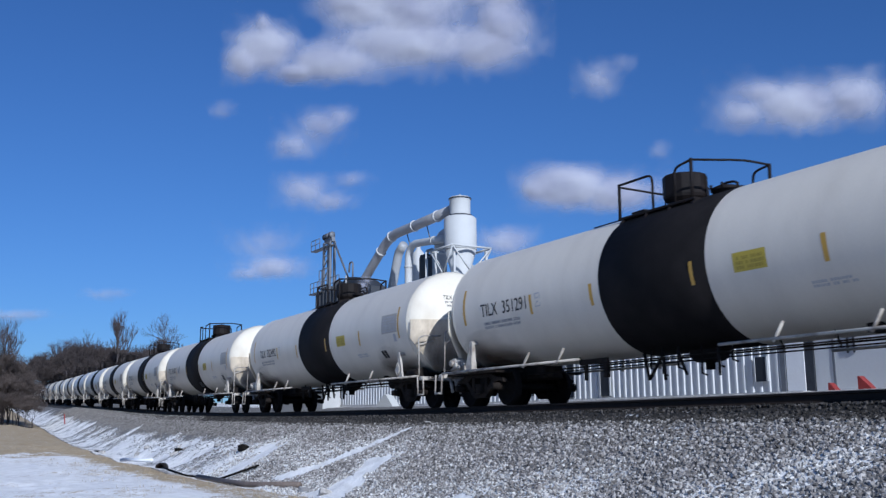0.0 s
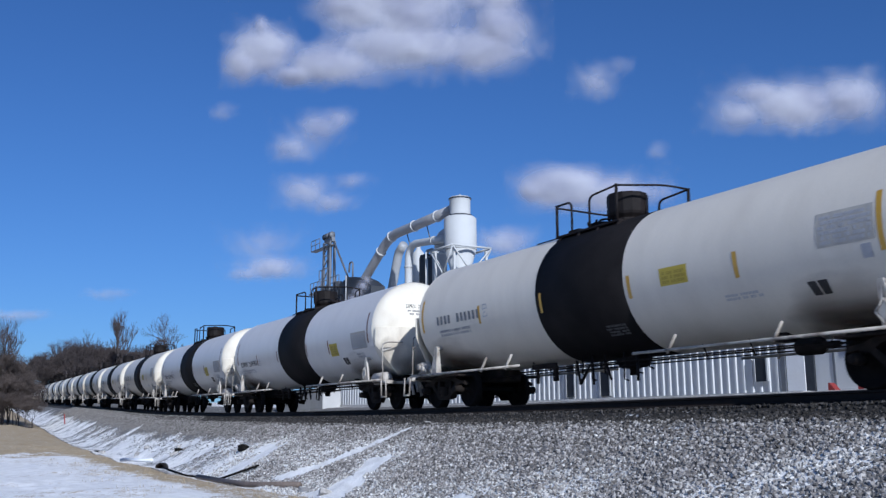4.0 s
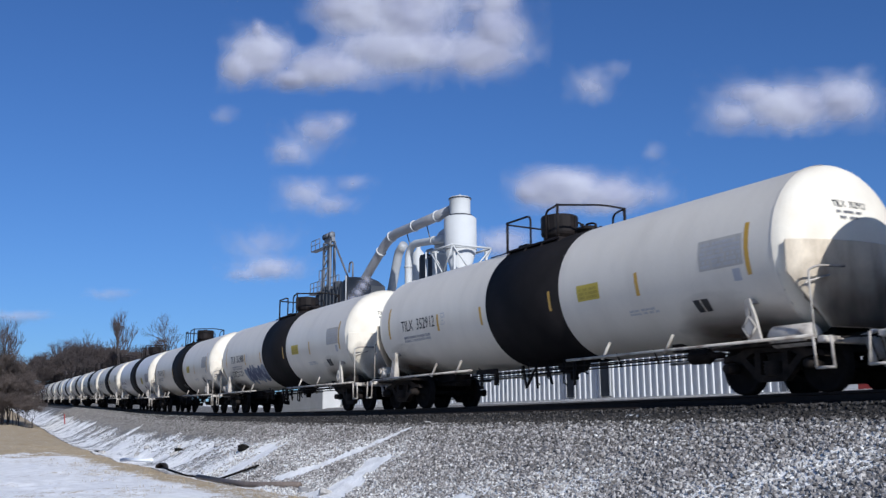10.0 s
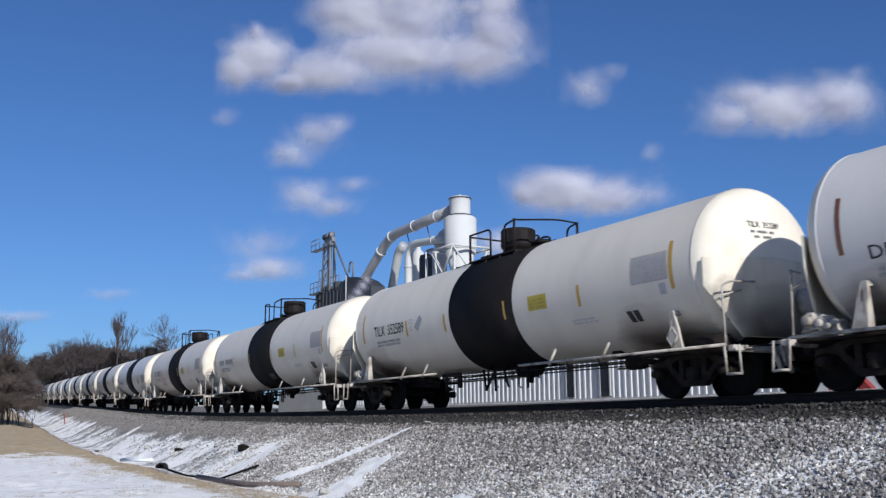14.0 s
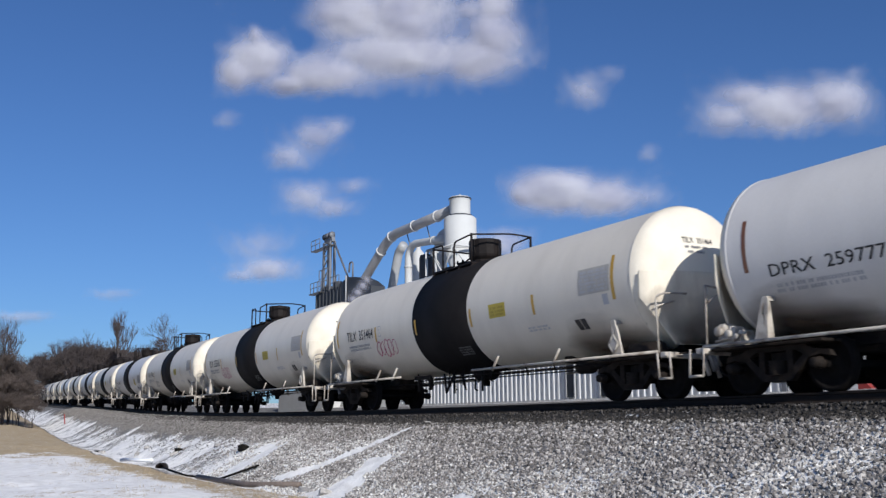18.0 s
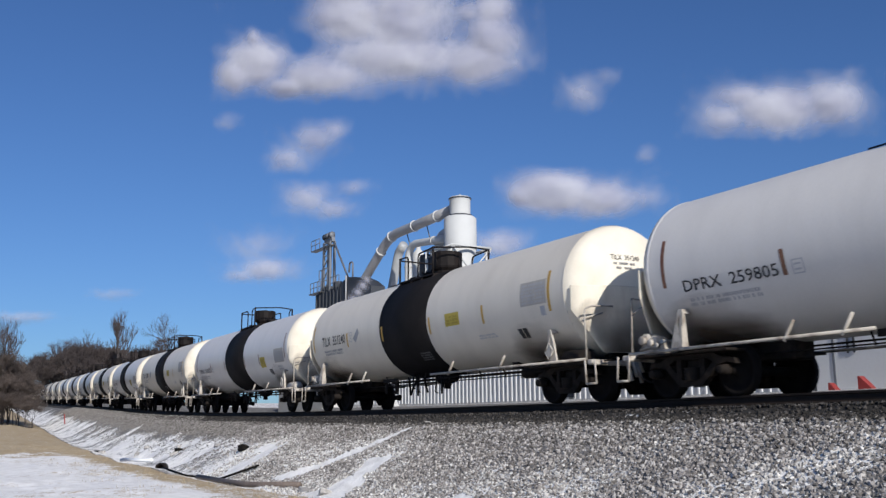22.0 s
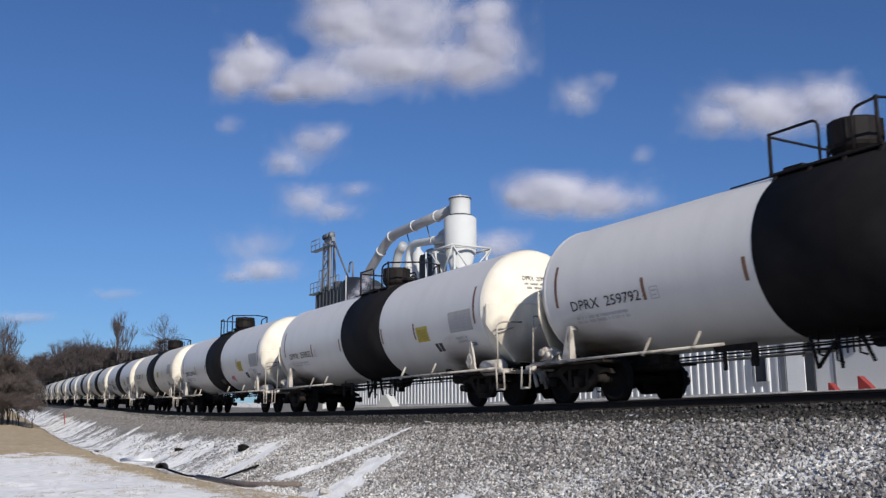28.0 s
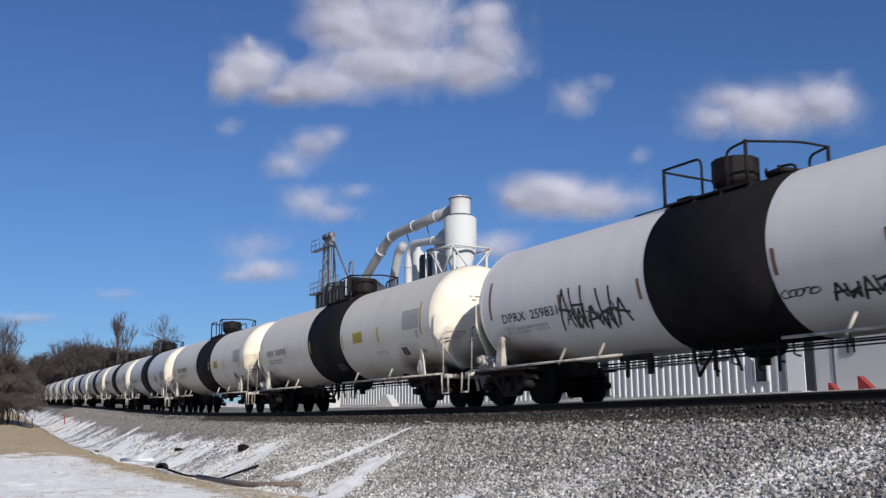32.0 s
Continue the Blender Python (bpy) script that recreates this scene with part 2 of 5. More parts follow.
def snow_cover(x, l):
    """How thickly snow lies, 0 to 1, by place; the ballast crown and the sunny sods are bare."""
    if l < -5:
        return 0.55
    if l < 2.3:
        return 0.0
    n = fbm(x, l, 0.42, 5)
    if l < 6.0:
        left = clamp((-x - 25) / 9)
        s = left * (0.66 * clamp((l - 2.9 + 0.5 * n) / 0.9) - 0.20 * gullies(x, l) + 0.36 * n + 0.25 * fbm(x, l, 1.6))
        s += (1 - left) * (0.62 * clamp((l - 3.2 + 0.7 * n) / 1.1) + 0.65 * n - 0.05)
        if l > 4.4:
            s += 0.15 * clamp((l - 4.4) / 0.8) * clamp((x + 27) / 4) + 0.30 * clamp((l - 4.4 + 0.8 * n) / 0.5) * clamp((x + 23.6) / 1.0) * clamp((-19.8 - x) / 1.0)
        s += 1.4 * groove(x, l)
        return clamp(s)
    edge = 6.95 + 0.5 * clamp((x + 47) / 23) + 0.8 * n
    open_ = clamp((l - edge) / 0.9 + 0.1) * clamp((x + 51 + 5 * n) / 4) * (0.84 + 0.3 * n)
    return clamp(open_ + 0.35 * clamp(0.5 + 1.5 * n) * clamp((x + 30) / 6))


def ground_z(x, l):
    z = lerp(SECTION, l)
    far = max(0.0, min(1.0, (-x - 62) / 40)) * max(0.0, min(1.0, (l - 6.3) / 2.5)) * max(0.0, min(1.0, (40 - l) / 10))
    z += 0.25 * far
    if l > 2.2:
        k = min(1.0, (l - 2.2) / 1.5)
        z += k * (0.10 * fbm(x, l, 0.35) + 0.03 * fbm(x, l, 1.7))
        gully = max(0.0, min(1.0, (-x - 24) / 8)) * max(0.0, min(1.0, (6.0 - l) / 1.5))
        z += gully * k * 0.09 * gullies(x, l)
        z -= 0.07 * k * groove(x, l)
    base = tz(max(x, -450.0))
    return base + z


def stations(spans):
    out = []
    for a, b, n in spans:
        out += [a + (b - a) * i / n for i in range(n)]
    return out + [spans[-1][1]]


xs = stations([(-3000, -450, 12), (-450, -130, 50), (-130, -60, 180), (-60, 6, 300), (6, 60, 20), (60, 3000, 10)])
ls = stations([(-3000, -60, 8), (-60, -6, 8), (-6, -1.9, 8), (-1.9, 1.9, 26), (1.9, 7.5, 44), (7.5, 15, 30), (15, 60, 15), (60, 3000, 8)])
vs, snow, grass, oil = [], [], [], []
for x in xs:
    for l in ls:
        p = at(x, l, 0)
        vs.append((p.x, p.y, ground_z(x, l)))
        s = snow_cover(x, l)
        g = clamp((l - 5.9) / 0.5)
        if l < -5:
            g = 0.5
        snow.append(s)
        grass.append(g)
        # the bed turns near black within about two metres of its middle
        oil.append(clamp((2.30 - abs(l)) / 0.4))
nl = len(ls)
fs = [(i * nl + j, (i + 1) * nl + j, (i + 1) * nl + j + 1, i * nl + j + 1) for i in range(len(xs) - 1) for j in range(nl - 1)]
me = bpy.data.meshes.new("ground")
me.from_pydata(vs, [], fs)
me.polygons.foreach_set("use_smooth", [True] * len(fs))
for nm, vals in (("snow", snow), ("grass", grass), ("oil", oil)):
    a = me.attributes.new(nm, "FLOAT", "POINT")
    a.data.foreach_set("value", vals)


def ground_material():
    m = bpy.data.materials.new("gravel_snow_and_dead_grass")
    m.use_nodes = True
    n, l = m.node_tree.nodes, m.node_tree.links
    b = n["Principled BSDF"]
    b.inputs["Roughness"].default_value = 0.9
    tc = n.new("ShaderNodeTexCoord")

    def tex(scale, detail=5, kind="ShaderNodeTexNoise"):
        q = n.new(kind)
        q.inputs["Scale"].default_value = scale
        if kind == "ShaderNodeTexNoise":
            q.inputs["Detail"].default_value = detail
        l.new(tc.outputs["Object"], q.inputs["Vector"])
        return q.outputs[0]

    def attr(name):
        q = n.new("ShaderNodeAttribute")
        q.attribute_name = name
        return q.outputs["Fac"]

    def ramp(v, a, b2, lo=0.0, hi=1.0):
        q = n.new("ShaderNodeMapRange")
        q.inputs[1].default_value, q.inputs[2].default_value, q.inputs[3].default_value, q.inputs[4].default_value = a, b2, lo, hi
        l.new(v, q.inputs[0])
        return q.outputs[0]

    def op(kind, a, b2):
        q = n.new("ShaderNodeMath")
        q.operation = kind
        for i, v in enumerate((a, b2)):
            if isinstance(v, (int, float)):
                q.inputs[i].default_value = v
            else:
                l.new(v, q.inputs[i])
        return q.outputs[0]

    def mixc(f, a, b2):
        q = n.new("ShaderNodeMix")
        q.data_type = "RGBA"
        l.new(f, q.inputs[0])
        for i, v in ((6, a), (7, b2)):
            if isinstance(v, tuple):
                q.inputs[i].default_value = (*v, 1)
            else:
                l.new(v, q.inputs[i])
        return q.outputs[2]

    gravel = mixc(ramp(tex(16, 3, "ShaderNodeTexVoronoi"), 0.15, 0.75), (0.27, 0.26, 0.25), (0.085, 0.08, 0.075))
    gravel = mixc(ramp(tex(0.8, 5), 0.4, 0.7), gravel, (0.17, 0.16, 0.15))
    # near-black strip along the bed, ragged at its edges
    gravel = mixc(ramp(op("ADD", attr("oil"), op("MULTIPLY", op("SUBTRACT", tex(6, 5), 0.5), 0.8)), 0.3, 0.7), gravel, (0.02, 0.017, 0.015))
    dead = mixc(ramp(tex(22, 6), 0.3, 0.7), (0.50, 0.38, 0.22), (0.29, 0.215, 0.13))
    dead = mixc(ramp(tex(1.2, 5), 0.35, 0.65), dead, (0.45, 0.355, 0.23))
    soil = mixc(ramp(op("ADD", attr("grass"), op("MULTIPLY", op("SUBTRACT", tex(2.5, 6), 0.5), 0.7)), 0.35, 0.65), gravel, dead)
    white = mixc(ramp(tex(3, 6), 0.35, 0.7), (0.93, 0.91, 0.885), (0.74, 0.72, 0.695))
    lay = op("ADD", attr("snow"), op("ADD", op("MULTIPLY", op("SUBTRACT", tex(2.2, 6), 0.5), 1.1), op("ADD", op("MULTIPLY", op("SUBTRACT", tex(9, 6), 0.5), 1.5), op("MULTIPLY", op("SUBTRACT", tex(28, 4), 0.5), 1.1))))
    l.new(mixc(ramp(lay, 0.26, 0.62), soil, white), b.inputs["Base Color"])
    bp = n.new("ShaderNodeBump")
    bp.inputs["Strength"].default_value, bp.inputs["Distance"].default_value = 0.6, 0.05
    l.new(op("ADD", tex(14, 6), op("MULTIPLY", tex(50, 3), 0.4)), bp.inputs["Height"])
    l.new(bp.outputs[0], b.inputs["Normal"])
    return m


me.materials.append(ground_material())
tagged(new("ground", me), "gravel embankment, snowy ditch and dead grass beside the track", "ground", kind="structure")

# rails: one sheet of steel each, with a bright running head
RAIL = [(-0.07, -0.18), (0.07, -0.18), (0.07, -0.165), (0.012, -0.14), (0.012, -0.05), (0.037, -0.035), (0.037, -0.004), (0.03, 0.0), (-0.03, 0.0), (-0.037, -0.004), (-0.037, -0.035), (-0.012, -0.05), (-0.012, -0.14), (-0.07, -0.165)]
rx = stations([(-700, -130, 40), (-130, 60, 95), (60, 300, 20)])
track = tagged(new("railway_track"), "steel rails on dark creosoted sleepers", "railway track", kind="structure")
for sy in (-1, 1):
    g = Geo()
    k = len(RAIL)
    g.add([at(x, sy * 0.755 + u, w) for x in rx for u, w in RAIL], [(i * k + j, (i + 1) * k + j, (i + 1) * k + (j + 1) % k, i * k + (j + 1) % k) for i in range(len(rx) - 1) for j in range(k)])
    part("rail", g, RAILM, track)
    g = Geo()
    g.add([at(x, sy * 0.755 + u, 0.003) for x in rx for u in (-0.026, 0.026)], [(2 * i, 2 * i + 1, 2 * i + 3, 2 * i + 2) for i in range(len(rx) - 1)])
    part("rail_head", g, SHINE, track, "bright worn running surface")
tie_mesh = Geo().box(-0.115, 0.115, -1.3, 1.3, -0.36, -0.184, None, 0.015).mesh("sleeper", TIE)
for i in range(230):
    x = 6 - 0.52 * i
    o = part("sleeper", tie_mesh, TIE, track)
    p = at(x, 0, 0)
    random.seed(i)
    o.matrix_basis = pose(p.x, p.y, p.z + random.uniform(-0.01, 0.01), 0, random.uniform(-1, 1), math.degrees(math.atan(H2 * 2 * max(x, -XC))) + random.uniform(-1, 1))


def scatter_stones(name, count, x0, x1, l0, l1, size, seed, material, label, dusted=None):
    rng = np.random.default_rng(seed)
    oct_v = np.array([(1, 0, 0), (-1, 0, 0), (0, 1, 0), (0, -1, 0), (0, 0, 1), (0, 0, -1)], float)
    oct_f = [(0, 2, 4), (2, 1, 4), (1, 3, 4), (3, 0, 4), (2, 0, 5), (1, 2, 5), (3, 1, 5), (0, 3, 5)]
    vs, fs = [], []
    X = x0 + (x1 - x0) * rng.random(count)
    L = l0 + (l1 - l0) * rng.random(count)
    for i in range(count):
        c = snow_cover(X[i], L[i])
        if dusted is not None and (rng.random() < c * 0.9) != dusted or c > 0.9:
            continue
        if X[i] < -26 and rng.random() < 0.85 * clamp((-26 - X[i]) / 8) * clamp((L[i] - 2.9) / 0.5):
            continue
        r = size * (0.6 + 0.9 * rng.random() ** 2)
        q, _ = np.linalg.qr(rng.normal(size=(3, 3)))
        v = (oct_v * (0.55 + 0.6 * rng.random((6, 3))).clip(0.4, 1.1)) @ q.T * r
        p = at(X[i], L[i], 0)
        v += (p.x, p.y, ground_z(X[i], L[i]) + r * 0.25)
        o = len(vs)
        vs.extend(map(tuple, v))
        fs.extend((a + o, b + o, c + o) for a, b, c in oct_f)
    me = bpy.data.meshes.new(name)
    me.from_pydata(vs, [], fs)
    me.materials.append(material)
    return tagged(new(name, me), label, "ballast", kind="stuff")


def stone_material(name, low, mid, high):
    m = bpy.data.materials.new(name)
    m.use_nodes = True
    n, l = m.node_tree.nodes, m.node_tree.links
    g = n.new("ShaderNodeNewGeometry")
    r = n.new("ShaderNodeValToRGB")
    r.color_ramp.elements[0].color, r.color_ramp.elements[1].color = (*low, 1), (*high, 1)
    e = r.color_ramp.elements.new(0.55)
    e.color = (*mid, 1)
    l.new(g.outputs["Random Per Island"], r.inputs[0])
    t = n.new("ShaderNodeTexNoise")
    t.inputs["Scale"].default_value = 40
    mx = n.new("ShaderNodeMix")
    mx.data_type = "RGBA"
    mx.blend_type = "MULTIPLY"
    mx.inputs[0].default_value = 0.6
    l.new(r.outputs[0], mx.inputs[6])
    l.new(t.outputs[0], mx.inputs[7])
    l.new(mx.outputs[2], n["Principled BSDF"].inputs["Base Color"])
    n["Principled BSDF"].inputs["Roughness"].default_value = 0.9
    return m


CRUSHED = stone_material("crushed_limestone", (0.125, 0.115, 0.11), (0.35, 0.322, 0.305), (0.68, 0.65, 0.63))
DUSTED = stone_material("snow_dusted_limestone", (0.22, 0.205, 0.195), (0.60, 0.58, 0.555), (0.92, 0.90, 0.87))
BALLAST = "grey crushed stone ballast on the railway embankment"
GRIMED = stone_material("oil_grimed_limestone", (0.05, 0.046, 0.042), (0.20, 0.18, 0.165), (0.52, 0.50, 0.48))
NEAR_BLACK = stone_material("near_black_limestone", (0.012, 0.011, 0.010), (0.035, 0.03, 0.027), (0.11, 0.10, 0.095))
WEATHERED = stone_material("weathered_limestone", (0.15, 0.138, 0.13), (0.25, 0.232, 0.218), (0.38, 0.36, 0.345))
SHOULDER = "oil-grimed brown-grey ballast shoulder beside the rails"
scatter_stones("ballast_stones", 22000, -60, 0, 1.15, 2.25, 0.036, 11, NEAR_BLACK, "near-black ballast stones round the sleeper ends", False)
scatter_stones("ballast_stones", 15000, -50, 0, 2.12, 3.0, 0.037, 9, GRIMED, SHOULDER, False)
scatter_stones("ballast_stones", 54000, -36, 0, 2.35, 5.2, 0.036, 5, CRUSHED, BALLAST, False)
scatter_stones("ballast_stones", 48000, -32, 0, 2.6, 5.4, 0.035, 7, DUSTED, "grey ballast stones dusted with fresh snow", True)
scatter_stones("ballast_stones", 36000, -80, -34, 1.9, 4.6, 0.040, 6, WEATHERED, BALLAST, False)
scatter_stones("ballast_stones", 12000, -90, -48, 1.30, 2.6, 0.045, 8, GRIMED, SHOULDER, False)
scatter_stones("ballast_stones", 12000, -130, -78, 1.30, 3.6, 0.065, 10, WEATHERED, BALLAST, False)

# what lies in the ditch
def down(x, l, dz=0.0):
    p = at(x, l, 0)
    return Vector((p.x, p.y, ground_z(x, l) + dz))


pp = Geo().tube([down(-40.9, 5.15, 0.10), down(-43.4, 6.0, 0.12)], 0.07, 14)
thing("plastic_pipe", pp, PIPEW, "white plastic drain pipe lying in the ditch", "pipe")
g = Geo().lathe([(0.14, -0.25), (0.18, -0.25), (0.18, 0.25), (0.14, 0.25), (0.14, -0.2), (0.001, -0.2)], 18, "x")
thing("culvert_mouth", g, DARK, "short dark corrugated culvert mouth in the bank", "culvert", m=Matrix.Translation(down(-37.3, 5.5, 0.12)) @ pose(0, 0, 0, 0, 0, -30))
g = Geo().tube([down(-30.2, 5.9, 0.09), down(-26.6, 5.5, 0.09), down(-23.6, 5.0, 0.09)], 0.075, 12)
thing("iron_pipe", g, RUSTP, "long rusty iron pipe lying along the ditch", "pipe")
g = Geo().tube([down(-36.6, 5.6, 0.08), down(-32.5, 5.7, 0.08), down(-29.5, 5.4, 0.08), down(-28.2, 4.6, 0.1)], 0.035, 8)
thing("cable", g, TIE, "black cable lying across the snowy bank", "cable")
rnd = random.Random(12)
for x, l, s_ in ((-39.9, 4.3, 0.24), (-39.4, 4.6, 0.17), (-32.3, 3.85, 0.26), (-54.5, 5.5, 0.30), (-53.2, 5.5, 0.2), (-45.5, 5.0, 0.2), (-46.3, 4.4, 0.16), (-23.0, 5.05, 0.2), (-21.6, 5.1, 0.18), (-41.5, 4.0, 0.15), (-36.1, 3.7, 0.16), (-22.5, 1.9, 0.09)):
    g = Geo().prism([(-s_, -0.5 * s_), (-0.4 * s_, -0.7 * s_), (0.9 * s_, -0.45 * s_), (s_, 0.2 * s_), (0.1 * s_, 0.6 * s_), (-0.8 * s_, 0.35 * s_)], -0.3 * s_, 0.35 * s_, "z")
    thing("timber_block" if s_ > 0.22 else "rock", g, TIE if s_ > 0.22 else STONE, "dark broken timber block lying on the bank" if s_ > 0.22 else "grey rock lying on the snowy bank", "debris", "debris on the bank", m=Matrix.Translation(down(x, l, 0.1 * s_)) @ pose(0, 0, 0, rnd.uniform(-25, 25), rnd.uniform(-20, 20), rnd.uniform(0, 180)))
g = Geo().box(-0.05, 0.05, -0.05, 0.05, -0.1, 1.0)
thing("marker_stake", g, RED, "small red marker stake on the snowy bank", "stake", m=Matrix.Translation(down(-100, 4.2)) @ pose(0, 0, 0, 6, 4, 0))

# tufts of dead grass on the camera's bank
rng = np.random.default_rng(33)
vs, fs = [], []
for i in range(4500):
    x = -60 + 58 * rng.random()
    l = 6.1 + 3.6 * rng.random()
    if snow_cover(x, l) > 0.55 + 0.3 * rng.random():
        continue
    p = down(x, l)
    for k in range(3):
        a, h, w = 6.28 * rng.random(), 0.02 + 0.08 * rng.random() ** 1.5, 0.006
        dx, dy = math.cos(a), math.sin(a)
        lean = 0.10 * rng.random()
        o = len(vs)
        vs += [(p.x - dy * w, p.y + dx * w, p.z - 0.02), (p.x + dy * w, p.y - dx * w, p.z - 0.02), (p.x + dx * lean, p.y + dy * lean, p.z + h)]
        fs.append((o, o + 1, o + 2))
me = bpy.data.meshes.new("dead_grass")
me.from_pydata(vs, [], fs)
me.materials.append(mat("straw", (0.36, 0.295, 0.205), 0.9, var=0.4, scale=2, fine=20, bump=0))
tagged(new("dead_grass", me), "tan dead grass poking through thin snow", "grass", kind="stuff")


# ------------------------------------------------------------ the works behind the track
def site_z(x):
    return tz(x) + 0.30


# ribbed metal hall along the line
WALL_Y = 8.0
hall = tagged(new("metal_hall"), "low white hall clad in ribbed metal sheets", "industrial building")
rib_panel = Geo()
RIB = [(0.0, 0.0), (0.10, 0.0), (0.13, -0.05), (0.21, -0.05), (0.24, 0.0), (0.31, 0.0)]
prof = [(u + 0.31 * k, w) for k in range(3) for u, w in RIB[:-1]] + [(0.93, 0.0)]
nn = len(prof)
rib_panel.add([(u, w, z) for z in (0.0, 3.2) for u, w in prof], [(i, i + 1, i + 1 + nn, i + nn) for i in range(nn - 1)])
panel_mesh = rib_panel.mesh("wall_panel", SIDING)
for i in range(36):
    x = -19.18 - 0.93 * (i + 1)
    o = part("wall_panel", panel_mesh, SIDING, hall)
    o.matrix_basis = pose(x, WALL_Y, site_z(x) + 0.12)
part("wall_core", Geo().box(-52.5, -19.1, WALL_Y + 0.02, WALL_Y + 0.2, 0.2, 3.6), SIDING, hall)
part("roof", Geo().prism([(WALL_Y - 0.3, 3.55), (WALL_Y + 9, 4.4), (WALL_Y + 9, 4.5), (WALL_Y - 0.3, 3.65)], -52.8, -18.6, "x"), GALV, hall)
for x, w_, z0, z1 in ((-19.85, 0.2, 0.45, 1.15), (-26.8, 0.24, 0.22, 2.2), (-28.75, 0.22, 0.22, 2.2)):
    g = Geo().box(x - w_, x + w_, WALL_Y - 0.09, WALL_Y - 0.052, site_z(x) + z0, site_z(x) + z1)
    win = part("window", g, GLASS, hall, "narrow dark window")
    for a in (x - w_ - 0.05, x + w_):
        part("window_frame", Geo().box(a, a + 0.05, WALL_Y - 0.11, WALL_Y - 0.05, site_z(x) + z0, site_z(x) + z1), GALV, win)
tagged(part("footing", Geo().prism([(-54, site_z(-54) - 0.2), (-18, site_z(-18) - 0.2), (-18, site_z(-18) + 0.12), (-36, site_z(-36) + 0.12), (-54, site_z(-54) + 0.12)], WALL_Y - 0.6, WALL_Y + 0.1), CONC, hall))

# columns, white door and grey wall at the hall's near end
part("corner_post", Geo().box(-19.17, -19.0, WALL_Y - 0.06, WALL_Y + 0.1, site_z(-19), 3.6), GREYST, hall)
part("sliding_door", Geo().box(-18.98, -18.35, WALL_Y - 0.04, WALL_Y + 0.05, site_z(-18.4), 3.4, None, 0.01), DOORW, hall, "plain white door leaf")
part("corner_post", Geo().box(-18.34, -18.05, WALL_Y - 0.03, WALL_Y + 0.1, site_z(-18), 3.6), BINM, hall, "dark steel column")
part("end_wall", Geo().box(-18.03, -17.46, WALL_Y, WALL_Y + 0.2, 0.1, 3.4), SIDING, hall)
part("trim", Geo().box(-17.45, -17.38, WALL_Y - 0.02, WALL_Y + 0.1, 0.1, 3.4), GREYST, hall)
part("end_wall", Geo().box(-17.38, -9.0, WALL_Y + 0.01, WALL_Y + 0.2, 0.1, 3.4), SIDING, hall)
for x in (-16.95, -16.75):
    part("wall_conduit", Geo().tube([(x, WALL_Y - 0.02, 1.45), (x, WALL_Y - 0.02, 3.3)], 0.03, 6), BINM, hall)
# red steel wedges that stand on the ground before the grey wall
for x, w_, h_ in ((-16.79, 0.30, 0.28), (-15.91, 0.47, 0.41)):
    z0 = site_z(x) - 0.01
    wedge = Geo().prism([(x, z0), (x + w_, z0), (x + 0.04, z0 + h_), (x, z0 + h_)], 6.9, 7.1)
    thing("wheel_chock", wedge, RED, "dark red painted steel wedge standing on the ground", "wheel chock", "red wedges")
# low concrete block at the hall's far end
blk = Geo().box(-54.0, -47.6, 6.3, 7.3, site_z(-51) - 0.5, site_z(-51) + 0.95, None, 0.03)
thing("concrete_block", blk, CONC, "low pale concrete retaining block beside the hall", "concrete block")
pile = Geo().prism([(-0.55, 0.0), (-0.52, 0.16), (-0.15, 0.50), (0.08, 0.57), (0.34, 0.30), (0.56, 0.06), (0.56, 0.0)], -0.18, 0.25)
thing("snow_drift", pile, WHITE, "small angular heap of cleared snow", "snow heap", m=pose(-40.8, 6.6, site_z(-40.8) - 0.02, 0, 0, 12))


# dust collector: cyclone on a braced frame, fed by a big bent duct
def ring(g, p, d, r, w=0.06, n=16):
    q = Vector((0, 0, 1)).rotation_difference(Vector(d).normalized()).to_matrix().to_4x4()
    g.lathe([(r * 0.98, -w), (r, -w), (r, w), (r * 0.98, w)], n, m=Matrix.Translation(p) @ q)


CY = Vector((-51.35, 17.0, 0))
col = tagged(new("dust_collector"), "tall white cyclone dust collector on a steel frame", "dust collector")
part("upper_drum", Geo().lathe([(0.64, 12.9), (0.68, 12.95), (0.66, 13.1), (0.66, 13.95), (0.69, 14.0), (0.69, 14.08), (0.62, 14.14), (0.4, 14.20), (0.001, 14.24)], 28, at=CY), WHITE, col)
g = Geo().lathe([(0.66, 12.88), (0.76, 12.88), (0.76, 12.97), (0.66, 12.97)], 28, at=CY)
part("drum_flange", g, BINM, col)
part("cap_rim", Geo().lathe([(0.68, 14.0), (0.72, 14.0), (0.72, 14.07), (0.68, 14.07)], 28, at=CY), BINM, col)
part("main_drum", Geo().lathe([(1.02, 10.75), (1.04, 10.8), (1.02, 10.9), (1.02, 12.75), (0.9, 12.86), (0.66, 12.9)], 32, at=CY), WHITE, col)
part("cone", Geo().lathe([(1.0, 10.75), (0.25, 8.2), (0.25, 7.4)], 28, at=CY), WHITE, col)
part("vent_cap", Geo().lathe([(0.07, 14.15), (0.07, 14.34), (0.001, 14.36)], 8, at=CY), GALV, col)
fr = Geo()
for sx in (-1, 1):
    for sy in (-1, 1):
        fr.box(CY.x + sx * 1.15 - 0.07, CY.x + sx * 1.15 + 0.07, CY.y + sy * 1.15 - 0.07, CY.y + sy * 1.15 + 0.07, 1.0, 10.7)
part("leg_frame", fr, WHITE, col)
